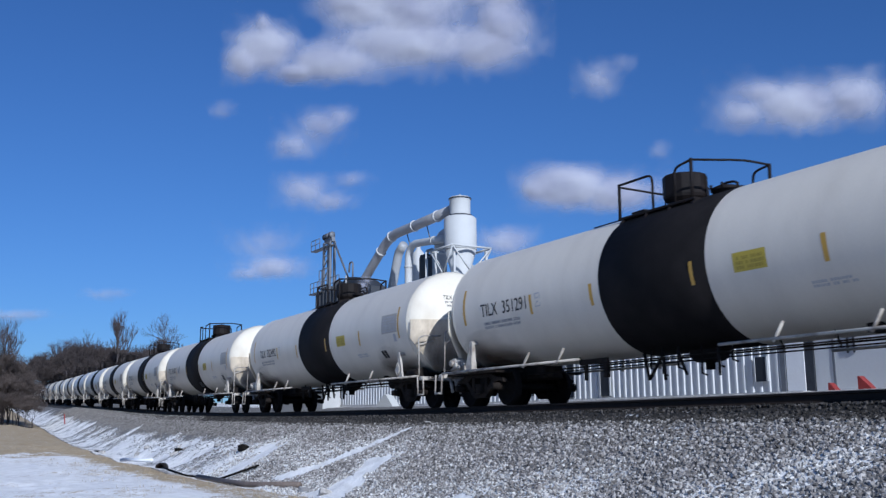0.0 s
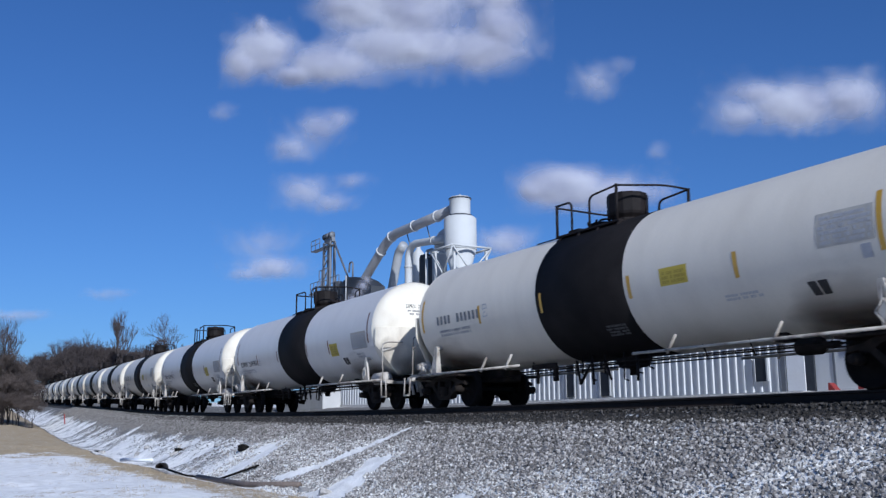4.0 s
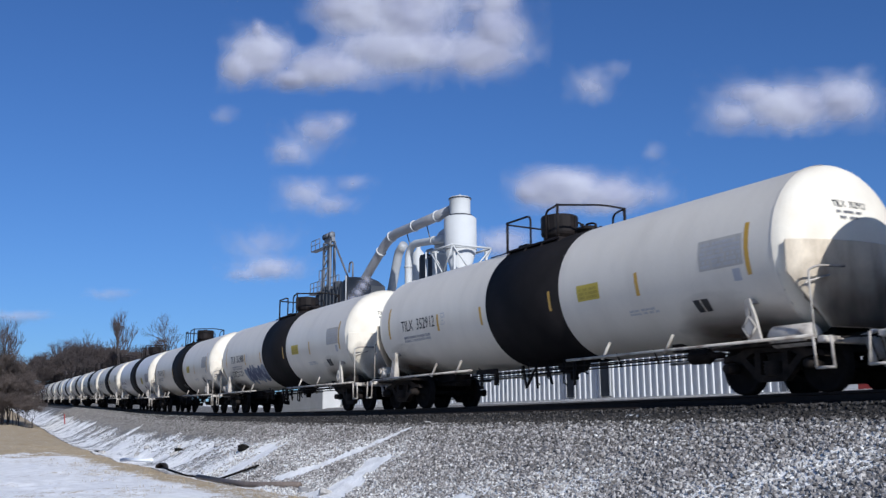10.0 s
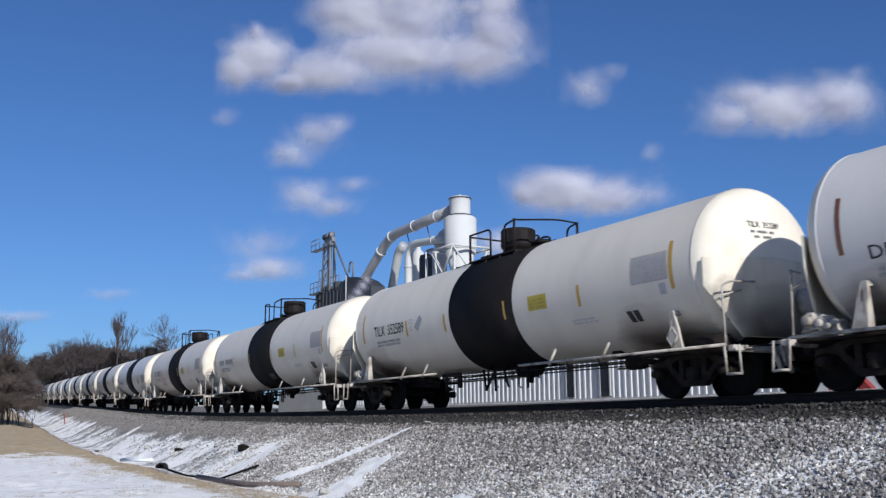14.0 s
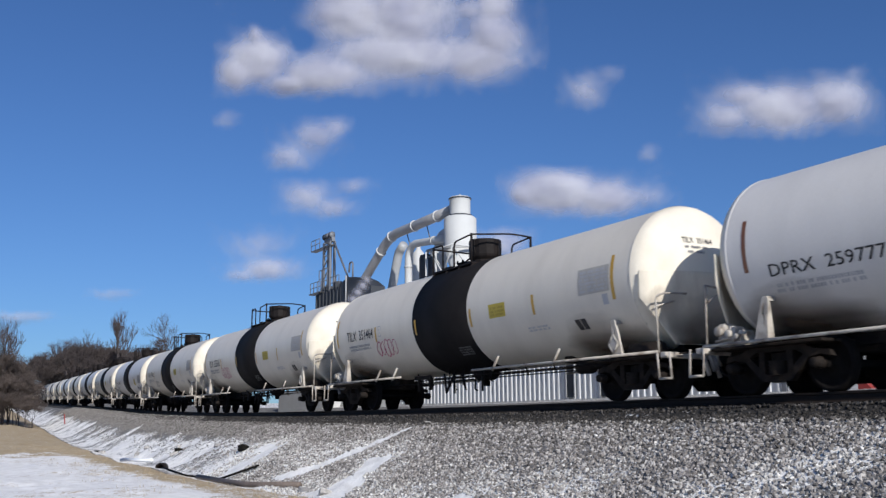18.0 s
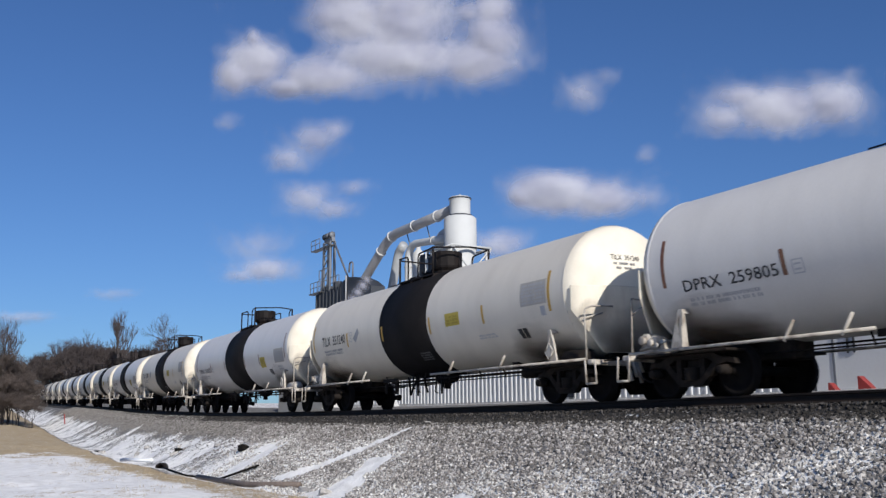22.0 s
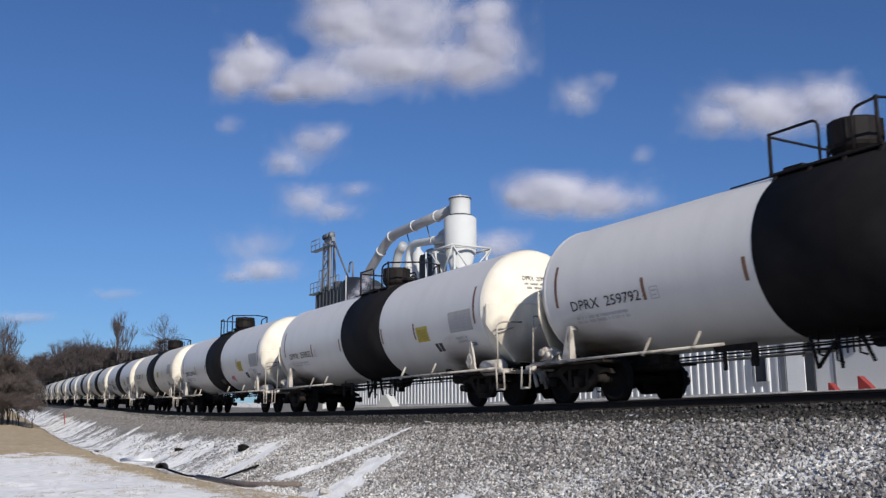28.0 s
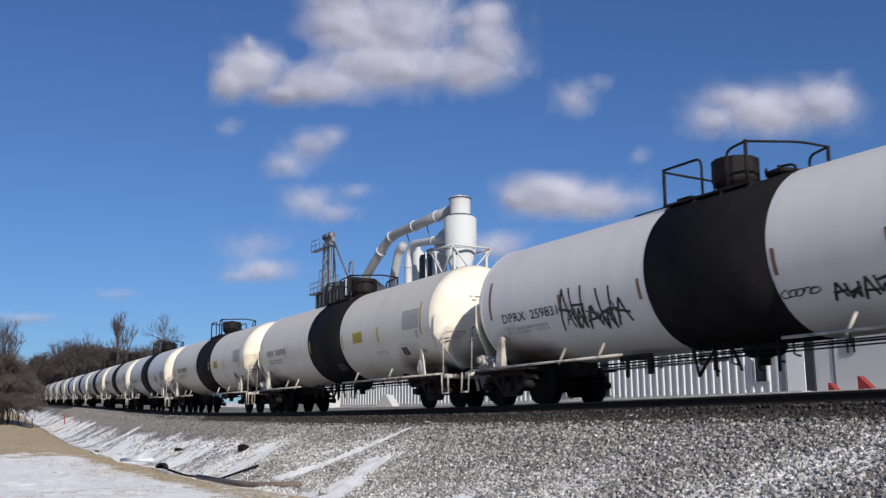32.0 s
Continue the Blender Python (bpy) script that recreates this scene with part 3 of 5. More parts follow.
for a, b in (((-1.15, -1.15), (1.15, -1.15)), ((1.15, -1.15), (1.15, 1.15)), ((-1.15, 1.15), (1.15, 1.15)), ((-1.15, -1.15), (-1.15, 1.15))):
    mid = ((a[0] + b[0]) / 2, (a[1] + b[1]) / 2)
    for q in (a, b):
        part("cross_brace", Geo().tube([CY + Vector((q[0] * 1.2, q[1] * 1.2, 10.75)), CY + Vector((mid[0] * 1.1, mid[1] * 1.1, 9.2))], 0.055, 5), WHITE, col)
    part("ring_beam", Geo().tube([CY + Vector((a[0] * 1.2, a[1] * 1.2, 10.78)), CY + Vector((b[0] * 1.2, b[1] * 1.2, 10.78))], 0.07, 6), WHITE, col)

duct = tagged(new("feed_duct"), "thick grey-white sheet metal duct bending down to the bin", "duct")
line = [Vector(p) for p in ((-52.2, 17.0, 13.55), (-56.9, 17.0, 13.45), (-60.4, 17.0, 13.40), (-61.6, 17.0, 13.0), (-65.6, 17.0, 10.55), (-66.4, 17.0, 10.1))]
part("duct_pipe", Geo().tube(rounded(line, 0.9, 6), 0.33, 16), DUCTG, duct)
g = Geo()
for p, d in (((-54.2, 17, 13.5), (1, 0, 0)), ((-57.3, 17, 13.44), (1, 0, 0)), ((-60.7, 17, 13.3), (1, 0, 0.15)), ((-62.4, 17, 12.5), (1, 0, 0.62))):
    gg = Geo()
    ring(gg, Vector(p), d, 0.39)
    part("duct_flange", gg, WHITE, duct)
for x, z0, z1 in ((-55.6, 12.0, 13.1), (-58.4, 12.1, 13.1)):
    part("hanger_rod", Geo().tube([(x, 17.0, z1), (x + 0.5, 17.0, z0)], 0.04, 5), GREYST, duct)

second = tagged(new("return_duct"), "white elbow duct rising beside the collector", "duct")
part("duct_pipe", Geo().tube(rounded([(-52.6, 16.6, 11.70), (-54.6, 16.6, 11.86), (-57.45, 16.6, 12.12), (-57.45, 16.6, 9.4), (-57.3, 16.6, 4.0)], 1.2, 8), 0.25, 16), WHITE, second)
for p, d in (((-54.0, 16.6, 11.81), (1, 0, -0.09)), ((-57.45, 16.6, 10.6), (0, 0, 1))):
    gg = Geo()
    ring(gg, Vector(p), d, 0.29, 0.05)
    part("duct_flange", gg, WHITE, second)
outlet = tagged(new("outlet_duct"), "fat grey elbow duct turning down beside the drum", "duct")
part("duct_pipe", Geo().tube(rounded([(-52.0, 17.1, 12.05), (-53.9, 17.1, 12.12), (-54.0, 17.1, 10.6), (-54.0, 17.1, 3.0)], 0.8, 7), 0.42, 16), GALV, outlet)
third = tagged(new("return_duct"), "grey slanting duct behind the white elbow", "duct")
part("duct_pipe", Geo().tube(rounded([(-61.5, 18.4, 13.0), (-62.3, 18.4, 12.60), (-63.3, 18.4, 10.2), (-65.2, 18.4, 6.0)], 0.6, 6), 0.32, 14), GALV, third)
fan = tagged(new("filter_drum"), "pale steel silo and dark filter drum behind the elbow", "filter drum")
part("silo", Geo().lathe([(0.44, 4.0), (0.44, 12.0), (0.40, 12.1), (0.16, 12.38), (0.16, 12.55), (0.001, 12.57)], 20, at=(-59.7, 18.6, 0)), WHITE, fan, "pale steel silo pipe")
part("drum", Geo().lathe([(0.2, 9.3), (0.50, 9.4), (0.54, 9.6), (0.54, 11.2), (0.48, 11.45), (0.2, 11.55), (0.001, 11.55)], 20, at=(-57.2, 17.9, 0)), BINM, fan, "dark filter drum")
part("support_skirt", Geo().lathe([(0.42, 1.0), (0.42, 9.4)], 16, at=(-57.2, 17.9, 0)), GALV, fan)
part("pipe", Geo().tube(rounded([(-57.2, 17.9, 11.4), (-57.2, 17.9, 11.75), (-56.3, 17.9, 11.75), (-55.9, 17.9, 10.4), (-55.9, 17.9, 8.0)], 0.3), 0.12, 10), GALV, fan)
for x, y, z in ((-55.4, 16.9, 11.0), (-54.6, 16.9, 11.1), (-53.6, 15.8, 10.9)):
    part("rail_post", Geo().tube([(x, y, 8.0), (x, y, z)], 0.055, 6), WHITE, fan)
part("railing", Geo().tube([(-55.4, 16.9, 10.9), (-54.6, 16.9, 11.0)], 0.04, 5), GREYST, fan)

# bucket elevator head on its lattice tower, and the dark bin under it
tower = tagged(new("elevator_tower"), "slim grey bucket elevator tower with a head platform", "elevator tower")
for x in (-72.65, -71.45):
    for y in (16.95, 17.35):
        part("tower_leg", Geo().box(x - 0.12, x + 0.12, y - 0.08, y + 0.08, 2.0, 14.9, None, 0.02), GREYST, tower)
part("leg_casing", Geo().box(-72.2, -71.85, 17.05, 17.3, 2.0, 14.9, None, 0.02), GREYST, tower)
for k in range(6):
    z = 8.8 + 1.0 * k
    part("lattice_brace", Geo().tube([(-72.7, 16.9, z), (-71.4, 16.9, z + 0.9)], 0.045, 4), GREYST, tower)
    part("lattice_brace", Geo().tube([(-72.7, 16.9, z + 0.95), (-71.4, 16.9, z + 0.95)], 0.04, 4), GREYST, tower)
part("head_box", Geo().prism([(-72.8, 14.85), (-71.2, 14.85), (-71.3, 15.25), (-72.7, 15.25)], 17.0, 17.3), GREYST, tower)
part("platform", Geo().box(-75.0, -71.0, 16.8, 17.3, 14.5, 14.58), GREYST, tower)
for z in (15.0, 15.4):
    part("platform_rail", Geo().tube([(-75.0, 16.8, z), (-73.2, 16.8, z)], 0.03, 4), GREYST, tower)
for x in (-75.0, -74.1, -73.2):
    part("rail_post", Geo().tube([(x, 16.8, 14.55), (x, 16.8, 15.4)], 0.03, 4), GREYST, tower)
for x in (-72.7, -72.1, -71.5):
    part("sheave", Geo().lathe([(0.05, -0.14), (0.26, -0.14), (0.22, 0.0), (0.26, 0.14), (0.05, 0.14)], 14, "x", at=(x, 17.1, 15.42)), BINM if x < -72.5 else GREYST, tower)
part("spout", Geo().tube([(-70.95, 17.1, 14.7), (-68.46, 17.1, 11.75), (-67.9, 17.1, 11.0)], 0.08, 8), GREYST, tower)
bin_ = tagged(new("storage_bin"), "dark steel bin top with railings and a small hatch", "storage bin")
part("bin_body", Geo().box(-73.3, -67.2, 16.6, 17.6, 0.8, 10.72, None, 0.05), BINM, bin_)
part("hopper", Geo().prism([(-68.5, 0.8), (-63.1, 0.8), (-63.1, 10.1), (-64.2, 10.65), (-65.4, 11.05), (-67.1, 11.30), (-68.3, 11.0), (-68.5, 10.6)], 16.55, 17.7), BINM, bin_)
for k in range(9):
    part("stiffener", Geo().box(-73.2 + 0.68 * k, -73.08 + 0.68 * k, 16.52, 16.6, 6.0, 10.70), BINM, bin_)
part("ledge", Geo().box(-74.35, -72.0, 16.4, 16.9, 10.78, 10.86), GREYST, bin_)
for x0, x1, z0, z1 in ((-74.28, -72.15, 10.86, 11.72), (-72.5, -70.9, 11.15, 12.55), (-70.3, -68.6, 10.72, 11.70)):
    for k in range(4):
        x = x0 + (x1 - x0) * k / 3
        part("rail_post", Geo().tube([(x, 16.5, min(z0, 10.8)), (x, 16.5, z1)], 0.035, 4), GREYST, bin_)
    for z in ((z0 + z1) / 2, z1):
        part("bin_rail", Geo().tube([(x0, 16.5, z), (x1, 16.5, z)], 0.03, 4), GREYST, bin_)
for x, w_, h_ in ((-71.9, 0.5, 0.5), (-70.2, 0.35, 0.7), (-69.2, 0.3, 0.42)):
    part("machine_box", Geo().box(x - w_, x + w_, 16.8, 17.4, 10.7, 10.72 + h_, None, 0.05), BINM, bin_)
part("swan_neck", Geo().tube(rounded([(-66.75, 16.8, 11.0), (-66.75, 16.8, 12.42), (-67.3, 16.8, 12.48), (-67.42, 16.8, 11.7)], 0.3), 0.07, 8), GREYST, bin_)
part("vent_pipe", Geo().tube([(-67.3, 16.5, 9.0), (-67.3, 16.5, 11.45)], 0.06, 6), GALV, bin_)


# ------------------------------------------------------------ the train
HEAD = 0.62
TR, TC, TH = 1.51, 2.44, 7.62         # tank radius, height of its axis, half length of its straight barrel
CAR_GAP, CAR_START = 18.01, -14.234


def on_tank(u, v, out=0.004):
    """A point on the camera's side of the barrel: u along the car, v metres of arc above the axis."""
    a = v / TR
    r = TR + out
    return Vector((u, -r * math.cos(a), TC + r * math.sin(a)))


def decal(poly, out=0.004):
    """A painted patch on the barrel's camera side, from a four-cornered outline, cut fine enough to follow the curve."""
    g = Geo()
    n, k = 6, 2
    (a, b, c, d) = [Vector((*p, 0)) for p in poly]
    vs = []
    for i in range(n + 1):
        for j in range(k + 1):
            s, t = j / k, i / n
            p = (a * (1 - s) + b * s) * (1 - t) + (d * (1 - s) + c * s) * t
            vs.append(on_tank(p.x, p.y, out))
    g.add(vs, [(i * (k + 1) + j, i * (k + 1) + j + 1, (i + 1) * (k + 1) + j + 1, (i + 1) * (k + 1) + j) for i in range(n) for j in range(k)], True)
    return g


def text_points(body, size):
    cu = bpy.data.curves.new("lettering", "FONT")
    cu.body, cu.size, cu.resolution_u, cu.offset = body, size, 2, 0.004 * size
    ob = new("lettering", cu)
    dg = bpy.context.evaluated_depsgraph_get()
    me = ob.evaluated_get(dg).to_mesh()
    vs = [v.co.copy() for v in me.vertices]
    fs = [tuple(p.vertices) for p in me.polygons]
    ob.evaluated_get(dg).to_mesh_clear()
    bpy.data.objects.remove(ob)
    bpy.data.curves.remove(cu)
    return vs, fs


# reporting marks in the order in which the cars come by; "" where no mark was to be read
MARKS = ["TILX 351291", "TILX 352492", "TILX 351467", "TILX 351293", "", "DPRX 259783", "DPRX 259793", "TILX 351457", "TILX 352851", "TILX 352889", "TILX 352912",
         "TILX 352488", "TILX 351121", "DPRX 259835", "TILX 352589", "", "TILX 352920", "DPRX 259777", "TILX 351464", "TILX 352555", "TILX 351446", "DPRX 259805",
         "TILX 351240", "DPRX 259773", "TILX 352880", "DPRX 259829", "", "DPRX 259792", "DPRX 259832", "DPRX 259796", "TILX 352808", "DPRX 259831"]
LETTERS = {mark: text_points(mark.replace(" ", "  "), 1.0) for mark in MARKS if mark}


def wheel_profile():
    return [(0.02, -0.09), (0.11, -0.09), (0.12, -0.03), (0.36, -0.01), (0.39, -0.07), (0.457, -0.068), (0.462, 0.04), (0.485, 0.055), (0.485, 0.07), (0.40, 0.07), (0.36, 0.03), (0.12, 0.02), (0.11, 0.09), (0.02, 0.09)]


def build_truck(parent, x):
    """A two-axle truck: bolster, side frames with springs, and two wheelsets that turn."""
    tr = new("truck")
    tr.parent = parent
    tr.matrix_basis = pose(x, 0, 0)
    g = Geo().box(-0.22, 0.22, -0.95, 0.95, 0.42, 0.72, ch=0.04)
    part("bolster", g, TRUCK, tr)
    for sy in (-1, 1):
        g = Geo()
        y0, y1 = (sy * 1.07, sy * 0.93)
        lo, hi = min(y0, y1), max(y0, y1)
        g.prism([(-1.12, 0.56), (-1.08, 0.66), (-0.78, 0.70), (-0.45, 0.84), (0.45, 0.84), (0.78, 0.70), (1.08, 0.66), (1.12, 0.56), (0.92, 0.60), (0.68, 0.56), (0.42, 0.70), (-0.42, 0.70), (-0.68, 0.56), (-0.92, 0.60)], lo, hi)
        g.prism([(-0.72, 0.60), (-0.62, 0.66), (-0.22, 0.32), (0.22, 0.32), (0.62, 0.66), (0.72, 0.60), (0.30, 0.20), (-0.30, 0.20)], lo, hi)
        g.box(-0.36, -0.24, lo, hi, 0.26, 0.76)
        g.box(0.24, 0.36, lo, hi, 0.26, 0.76)
        part("side_frame", g, TRUCK, tr)
        g = Geo()
        g.lathe([(0.15 if k % 2 else 0.18, 0.30 + 0.03 * k) for k in range(9)], 10, at=(0, sy * 1.0, 0))
        part("coil_spring", g, TRUCK, tr)
        for sx in (-0.89, 0.89):
            g = Geo().lathe([(0.02, 0.0), (0.075, 0.0), (0.085, 0.03), (0.085, 0.12), (0.10, 0.13), (0.10, 0.24)], 14, "y", at=(sx, 0, 0.457), m=Matrix.Translation((0, sy * 1.12, 0)) @ pose(0, 0, 0, 0, 0, 0) @ Matrix.Translation((0, -0.12 if sy > 0 else -0.12, 0)))
            part("bearing", g, TRUCK, tr)
    for sx in (-0.89, 0.89):
        g = Geo()
        for sy in (-1, 1):
            g.lathe([(r, h * -sy) for r, h in wheel_profile()], 28, "y", at=(0, sy * 0.75, 0))
        g.lathe([(0.085, -0.95), (0.085, 0.95)], 10, "y")
        for sy in (-1, 1):
            g.lathe([(0.04, sy * 1.135), (0.07, sy * 1.135), (0.07, sy * 1.12)], 6, "y")
        w = part("wheelset", g, WHEEL, tr)
        w.matrix_basis = pose(sx, 0, 0.457)
    return tr


AFT_SHIFT = -0.42
BANDED = ("centre_band", "band_stencil", "walkway", "guard_rail", "valve_housing", "manway", "safety_bar", "bottom_outlet", "outlet_linkage", "rod_hanger")


def build_car(paint, headpaint, stripe, amber_band, aft):
    """A 30,000 gallon tank car: barrel, heads, black centre band, top works, end sills, trucks, couplers. aft: its manway is on the trailing side."""
    car = new("tank_car")
    n = 48
    part("tank_barrel", Geo().lathe([(TR, -TH), (TR, TH)], n, "x", at=(0, 0, TC), cap=False), paint, car)
    for s in (-1, 1):
        prof = [(TR * math.cos(a), s * (TH + HEAD * math.sin(a))) for a in [radians(k * 9) for k in range(10)]]
        prof.append((0.001, s * (TH + HEAD)))
        part("tank_head", Geo().lathe(prof, n, "x", at=(0, 0, TC), cap=False), headpaint, car)
        part("weld_seam", Geo().lathe([(TR, s * TH - 0.03), (TR + 0.008, s * TH - 0.015), (TR + 0.008, s * TH + 0.015), (TR, s * TH + 0.03)], n, "x", at=(0, 0, TC), cap=False), paint, car)
    part("centre_band", Geo().lathe([(TR, -1.545), (TR + 0.006, -1.54), (TR + 0.006, 1.54), (TR, 1.545)], n, "x", at=(0, 0, TC), cap=False), BLACK, car, "black painted band round the middle")
    if aft:
        tagged(part("band_stencil", stencil(0.55, 1.22, -1.26, -0.96, 0.013), BANDINK, car, "small faded white stencil on the band"), kind="stuff")
    # top works
    top = TC + TR
    deck = 3.84
    w = Geo()
    for x in (-1.55, -0.8, -0.1, 0.6):
        for sy in (-1, 1):
            w.prism([(sy * 0.78, deck - 0.04), (sy * 0.70, deck - 0.04), (sy * 0.86, deck - 0.24), (sy * 0.94, deck - 0.26)], x - 0.03, x + 0.03, "x")
    w.box(-1.70, 0.62, -0.80, -0.42, deck - 0.05, deck, None, 0.01)
    w.box(-1.70, 1.14, 0.42, 0.80, deck - 0.05, deck, None, 0.01)
    w.box(-1.70, -1.28, -0.42, 0.42, top + 0.02, top + 0.06)
    part("walkway", w, DARK, car, "black steel top walkway")
    gate, step = (-1.08, -0.42) if aft else (-0.60, 0.06)
    for sy in (-1, 1):
        g = Geo().tube([(-1.66, sy * 0.77, deck - 0.05), (-1.66, sy * 0.77, deck + 0.74)], 0.034, 6)
        g.tube(rounded([(-1.66, sy * 0.77, deck + 0.72), (gate, sy * 0.77, deck + 0.72), (gate, sy * 0.77, deck)], 0.16), 0.026, 6)
        part("guard_rail", g, DARK, car)
    g = Geo().tube(rounded([(step, -0.77, deck), (step, -0.77, deck + 0.70), (0.54, -0.77, deck + 0.76)], 0.16), 0.026, 6)
    g.tube([(0.54, -0.77, deck - 0.02), (0.54, -0.77, deck + 0.79)], 0.034, 6)
    part("guard_rail", g, DARK, car)
    g = Geo().tube(rounded([(0.14 if aft else 0.66, 0.77, deck - 0.1), (0.14 if aft else 0.66, 0.77, deck + 0.66), (1.1, 0.77, deck + 0.72)], 0.16), 0.026, 6)
    g.tube([(1.1, 0.77, deck - 0.1), (1.1, 0.77, deck + 0.74)], 0.034, 6)
    part("guard_rail", g, DARK, car)
    part("guard_rail", Geo().tube([(-1.66, -0.77, deck + 0.68), (-1.66, 0.77, deck + 0.66)], 0.026, 6), DARK, car)
    part("guard_rail", Geo().tube(rounded([(0.54, -0.77, deck + 0.76), (0.92, 0.3, deck + 0.80), (1.1, 0.77, deck + 0.72)], 0.3), 0.026, 6), DARK, car)
    hx = -0.03 if aft else -0.47
    g = Geo().lathe([(0.36, top - 0.12), (0.36, top + 0.06), (0.44, top + 0.14), (0.46, top + 0.20), (0.46, top + 0.60), (0.44, top + 0.63), (0.10, top + 0.65), (0.10, top + 0.68), (0.001, top + 0.685)], 14, at=(hx, 0, 0), smooth=False)
    for a in range(4):
        q = radians(20 + 90 * a)
        g.tube([(hx + 0.465 * math.cos(q), 0.465 * math.sin(q), top + 0.1), (hx + 0.465 * math.cos(q), 0.465 * math.sin(q), top + 0.60)], 0.018, 5)
    part("valve_housing", g, DARK, car, "round black valve housing")
    mx = -0.98 if aft else 0.68
    g = Geo().lathe([(0.27, top - 0.08), (0.27, top + 0.07), (0.31, top + 0.07), (0.31, top + 0.12), (0.20, top + 0.17), (0.001, top + 0.18)], 16, at=(mx, 0, 0))
    for a in range(6):
        q = radians(60 * a)
        g.lathe([(0.03, top + 0.10), (0.03, top + 0.19), (0.001, top + 0.20)], 6, at=(mx + 0.30 * math.cos(q), 0.30 * math.sin(q), 0))
    g.tube(rounded([(mx - 0.2, 0, top + 0.12), (mx - 0.05, 0, top + 0.25), (mx + 0.28, 0, top + 0.22), (mx + 0.36, 0, top)], 0.1), 0.025, 6)
    part("manway", g, DARK, car)
    part("safety_bar", Geo().tube([(-2.9, -0.5, TC + 1.44), (-1.5, -0.5, TC + 1.45)], 0.016, 5), DARK, car)
    # underside
    g = Geo().lathe([(0.16, -0.40), (0.24, -0.34), (0.24, 0.34), (0.16, 0.40)], 14, "x", at=(0, 0, TC - TR + 0.02))
    g.lathe([(0.10, 0.56), (0.10, 0.70), (0.15, 0.70), (0.15, 0.95)], 12, at=(0, 0, 0))
    part("bottom_outlet", g, DARK, car)
    g = Geo()
    for x, z in ((-1.1, 0.62), (-0.75, 0.5), (-0.3, 0.6), (0.35, 0.45), (0.8, 0.58), (1.15, 0.66)):
        g.tube([(x, -0.55, 1.02), (x + 0.05, -0.6, z), (x + 0.18, -0.6, z - 0.04)], 0.022, 5)
    g.tube([(-1.1, -0.6, 0.7), (1.2, -0.6, 0.72)], 0.018, 5)
    part("outlet_linkage", g, DARK, car)
    g = Geo()
    g.tube([(-5.9, -0.35, 0.74), (5.9, -0.35, 0.74)], 0.015, 5)
    g.tube([(-5.9, 0.2, 0.86), (5.9, 0.2, 0.86)], 0.02, 5)
    g.tube([(-2.6, -0.75, 0.80), (5.6, -0.75, 0.80)], 0.016, 5)
    for x in (-3.6, 2.2, 3.4, 4.4):
        g.tube([(x, -0.35, 0.72), (x, -0.5, 1.05)], 0.02, 5)
    part("brake_rod", g, TRUCK, car)
    for a, b in (((-1.13, 0.92), (-1.0, 0.38)), ((-1.0, 0.40), (-0.6, 0.84)), ((-0.57, 0.9), (-0.52, 0.36)), ((-0.12, 0.86), (0.09, 0.44)), ((0.96, 0.9), (0.96, 0.38))):
        part("rod_hanger", Geo().tube([(a[0], -0.7, a[1]), (b[0], -0.7, b[1])], 0.04, 5, 0.03), DARK, car)
    g = Geo().box(-3.25, -2.25, -0.78, -0.72, 0.80, 0.92, None, 0.01).box(-3.1, -3.0, -0.76, -0.70, 0.46, 0.85, None, 0.02).box(-2.42, -2.28, -0.76, -0.66, 0.5, 0.86, None, 0.02)
    part("lever_bracket", g, TRUCK, car)
    g = Geo().lathe([(0.02, 4.5), (0.12, 4.52), (0.15, 4.58), (0.15, 5.0), (0.12, 5.06), (0.05, 5.08), (0.04, 5.4)], 14, "x", at=(0, -0.5, 0.78))
    g.box(4.1, 4.4, -0.6, -0.3, 0.9, 1.1)
    part("brake_cylinder", g, TRUCK, car)
    # band, top works and outlet stand a little behind the middle on such a car
    back = AFT_SHIFT if aft else 0.0
    for o in car.children:
        if aft and o.name.split(".")[0] in BANDED:
            o.data.transform(Matrix.Translation((back, 0, 0)))
    # handrails along the lower side, with their brackets
    for sy in (-1, 1):
        for x0, x1, ks in ((-8.3, -2.35 + back, (-4.42, -3.08 + back / 2)), (1.72 + back, 8.3, (3.02 + 1.6 * back, 4.9))):
            part("side_handrail", Geo().tube([(x0, sy * 1.45, 0.86), (x1, sy * 1.45, 0.86)], 0.03, 6), SILL, car)
            for x in ks:
                g = Geo().tube([(x - 0.06, sy * 1.46, 0.80), (x + 0.09, sy * 1.37, 1.15)], 0.036, 5, 0.03)
                part("rail_bracket", g, SILL, car)
    # brown grime thrown up over the trucks, with the lower side's shade painted in
    for s in (-1, 1):
        part("grime_splash", side_film(s * 6.4, 1.7), GRIME_SHADE, car, "brown grime and painted shade on the lower side")
    # ends
    for s in (-1, 1):
        m = Matrix.Identity(4) if s > 0 else pose(0, 0, 0, 0, 0, 180)
        g = Geo().box(5.3, 8.75, -0.27, 0.27, 0.62, 0.98, m, 0.03)
        g.prism([(5.9, 0.95), (8.0, 0.95), (7.7, 1.25), (6.2, 1.05)], -0.45, 0.45, "y", m)
        part("stub_sill", g, TRUCK, car)
        part("end_sill", Geo().box(8.36, 8.52, -1.45, 1.45, 0.74, 0.85, m, 0.02), SILL, car)
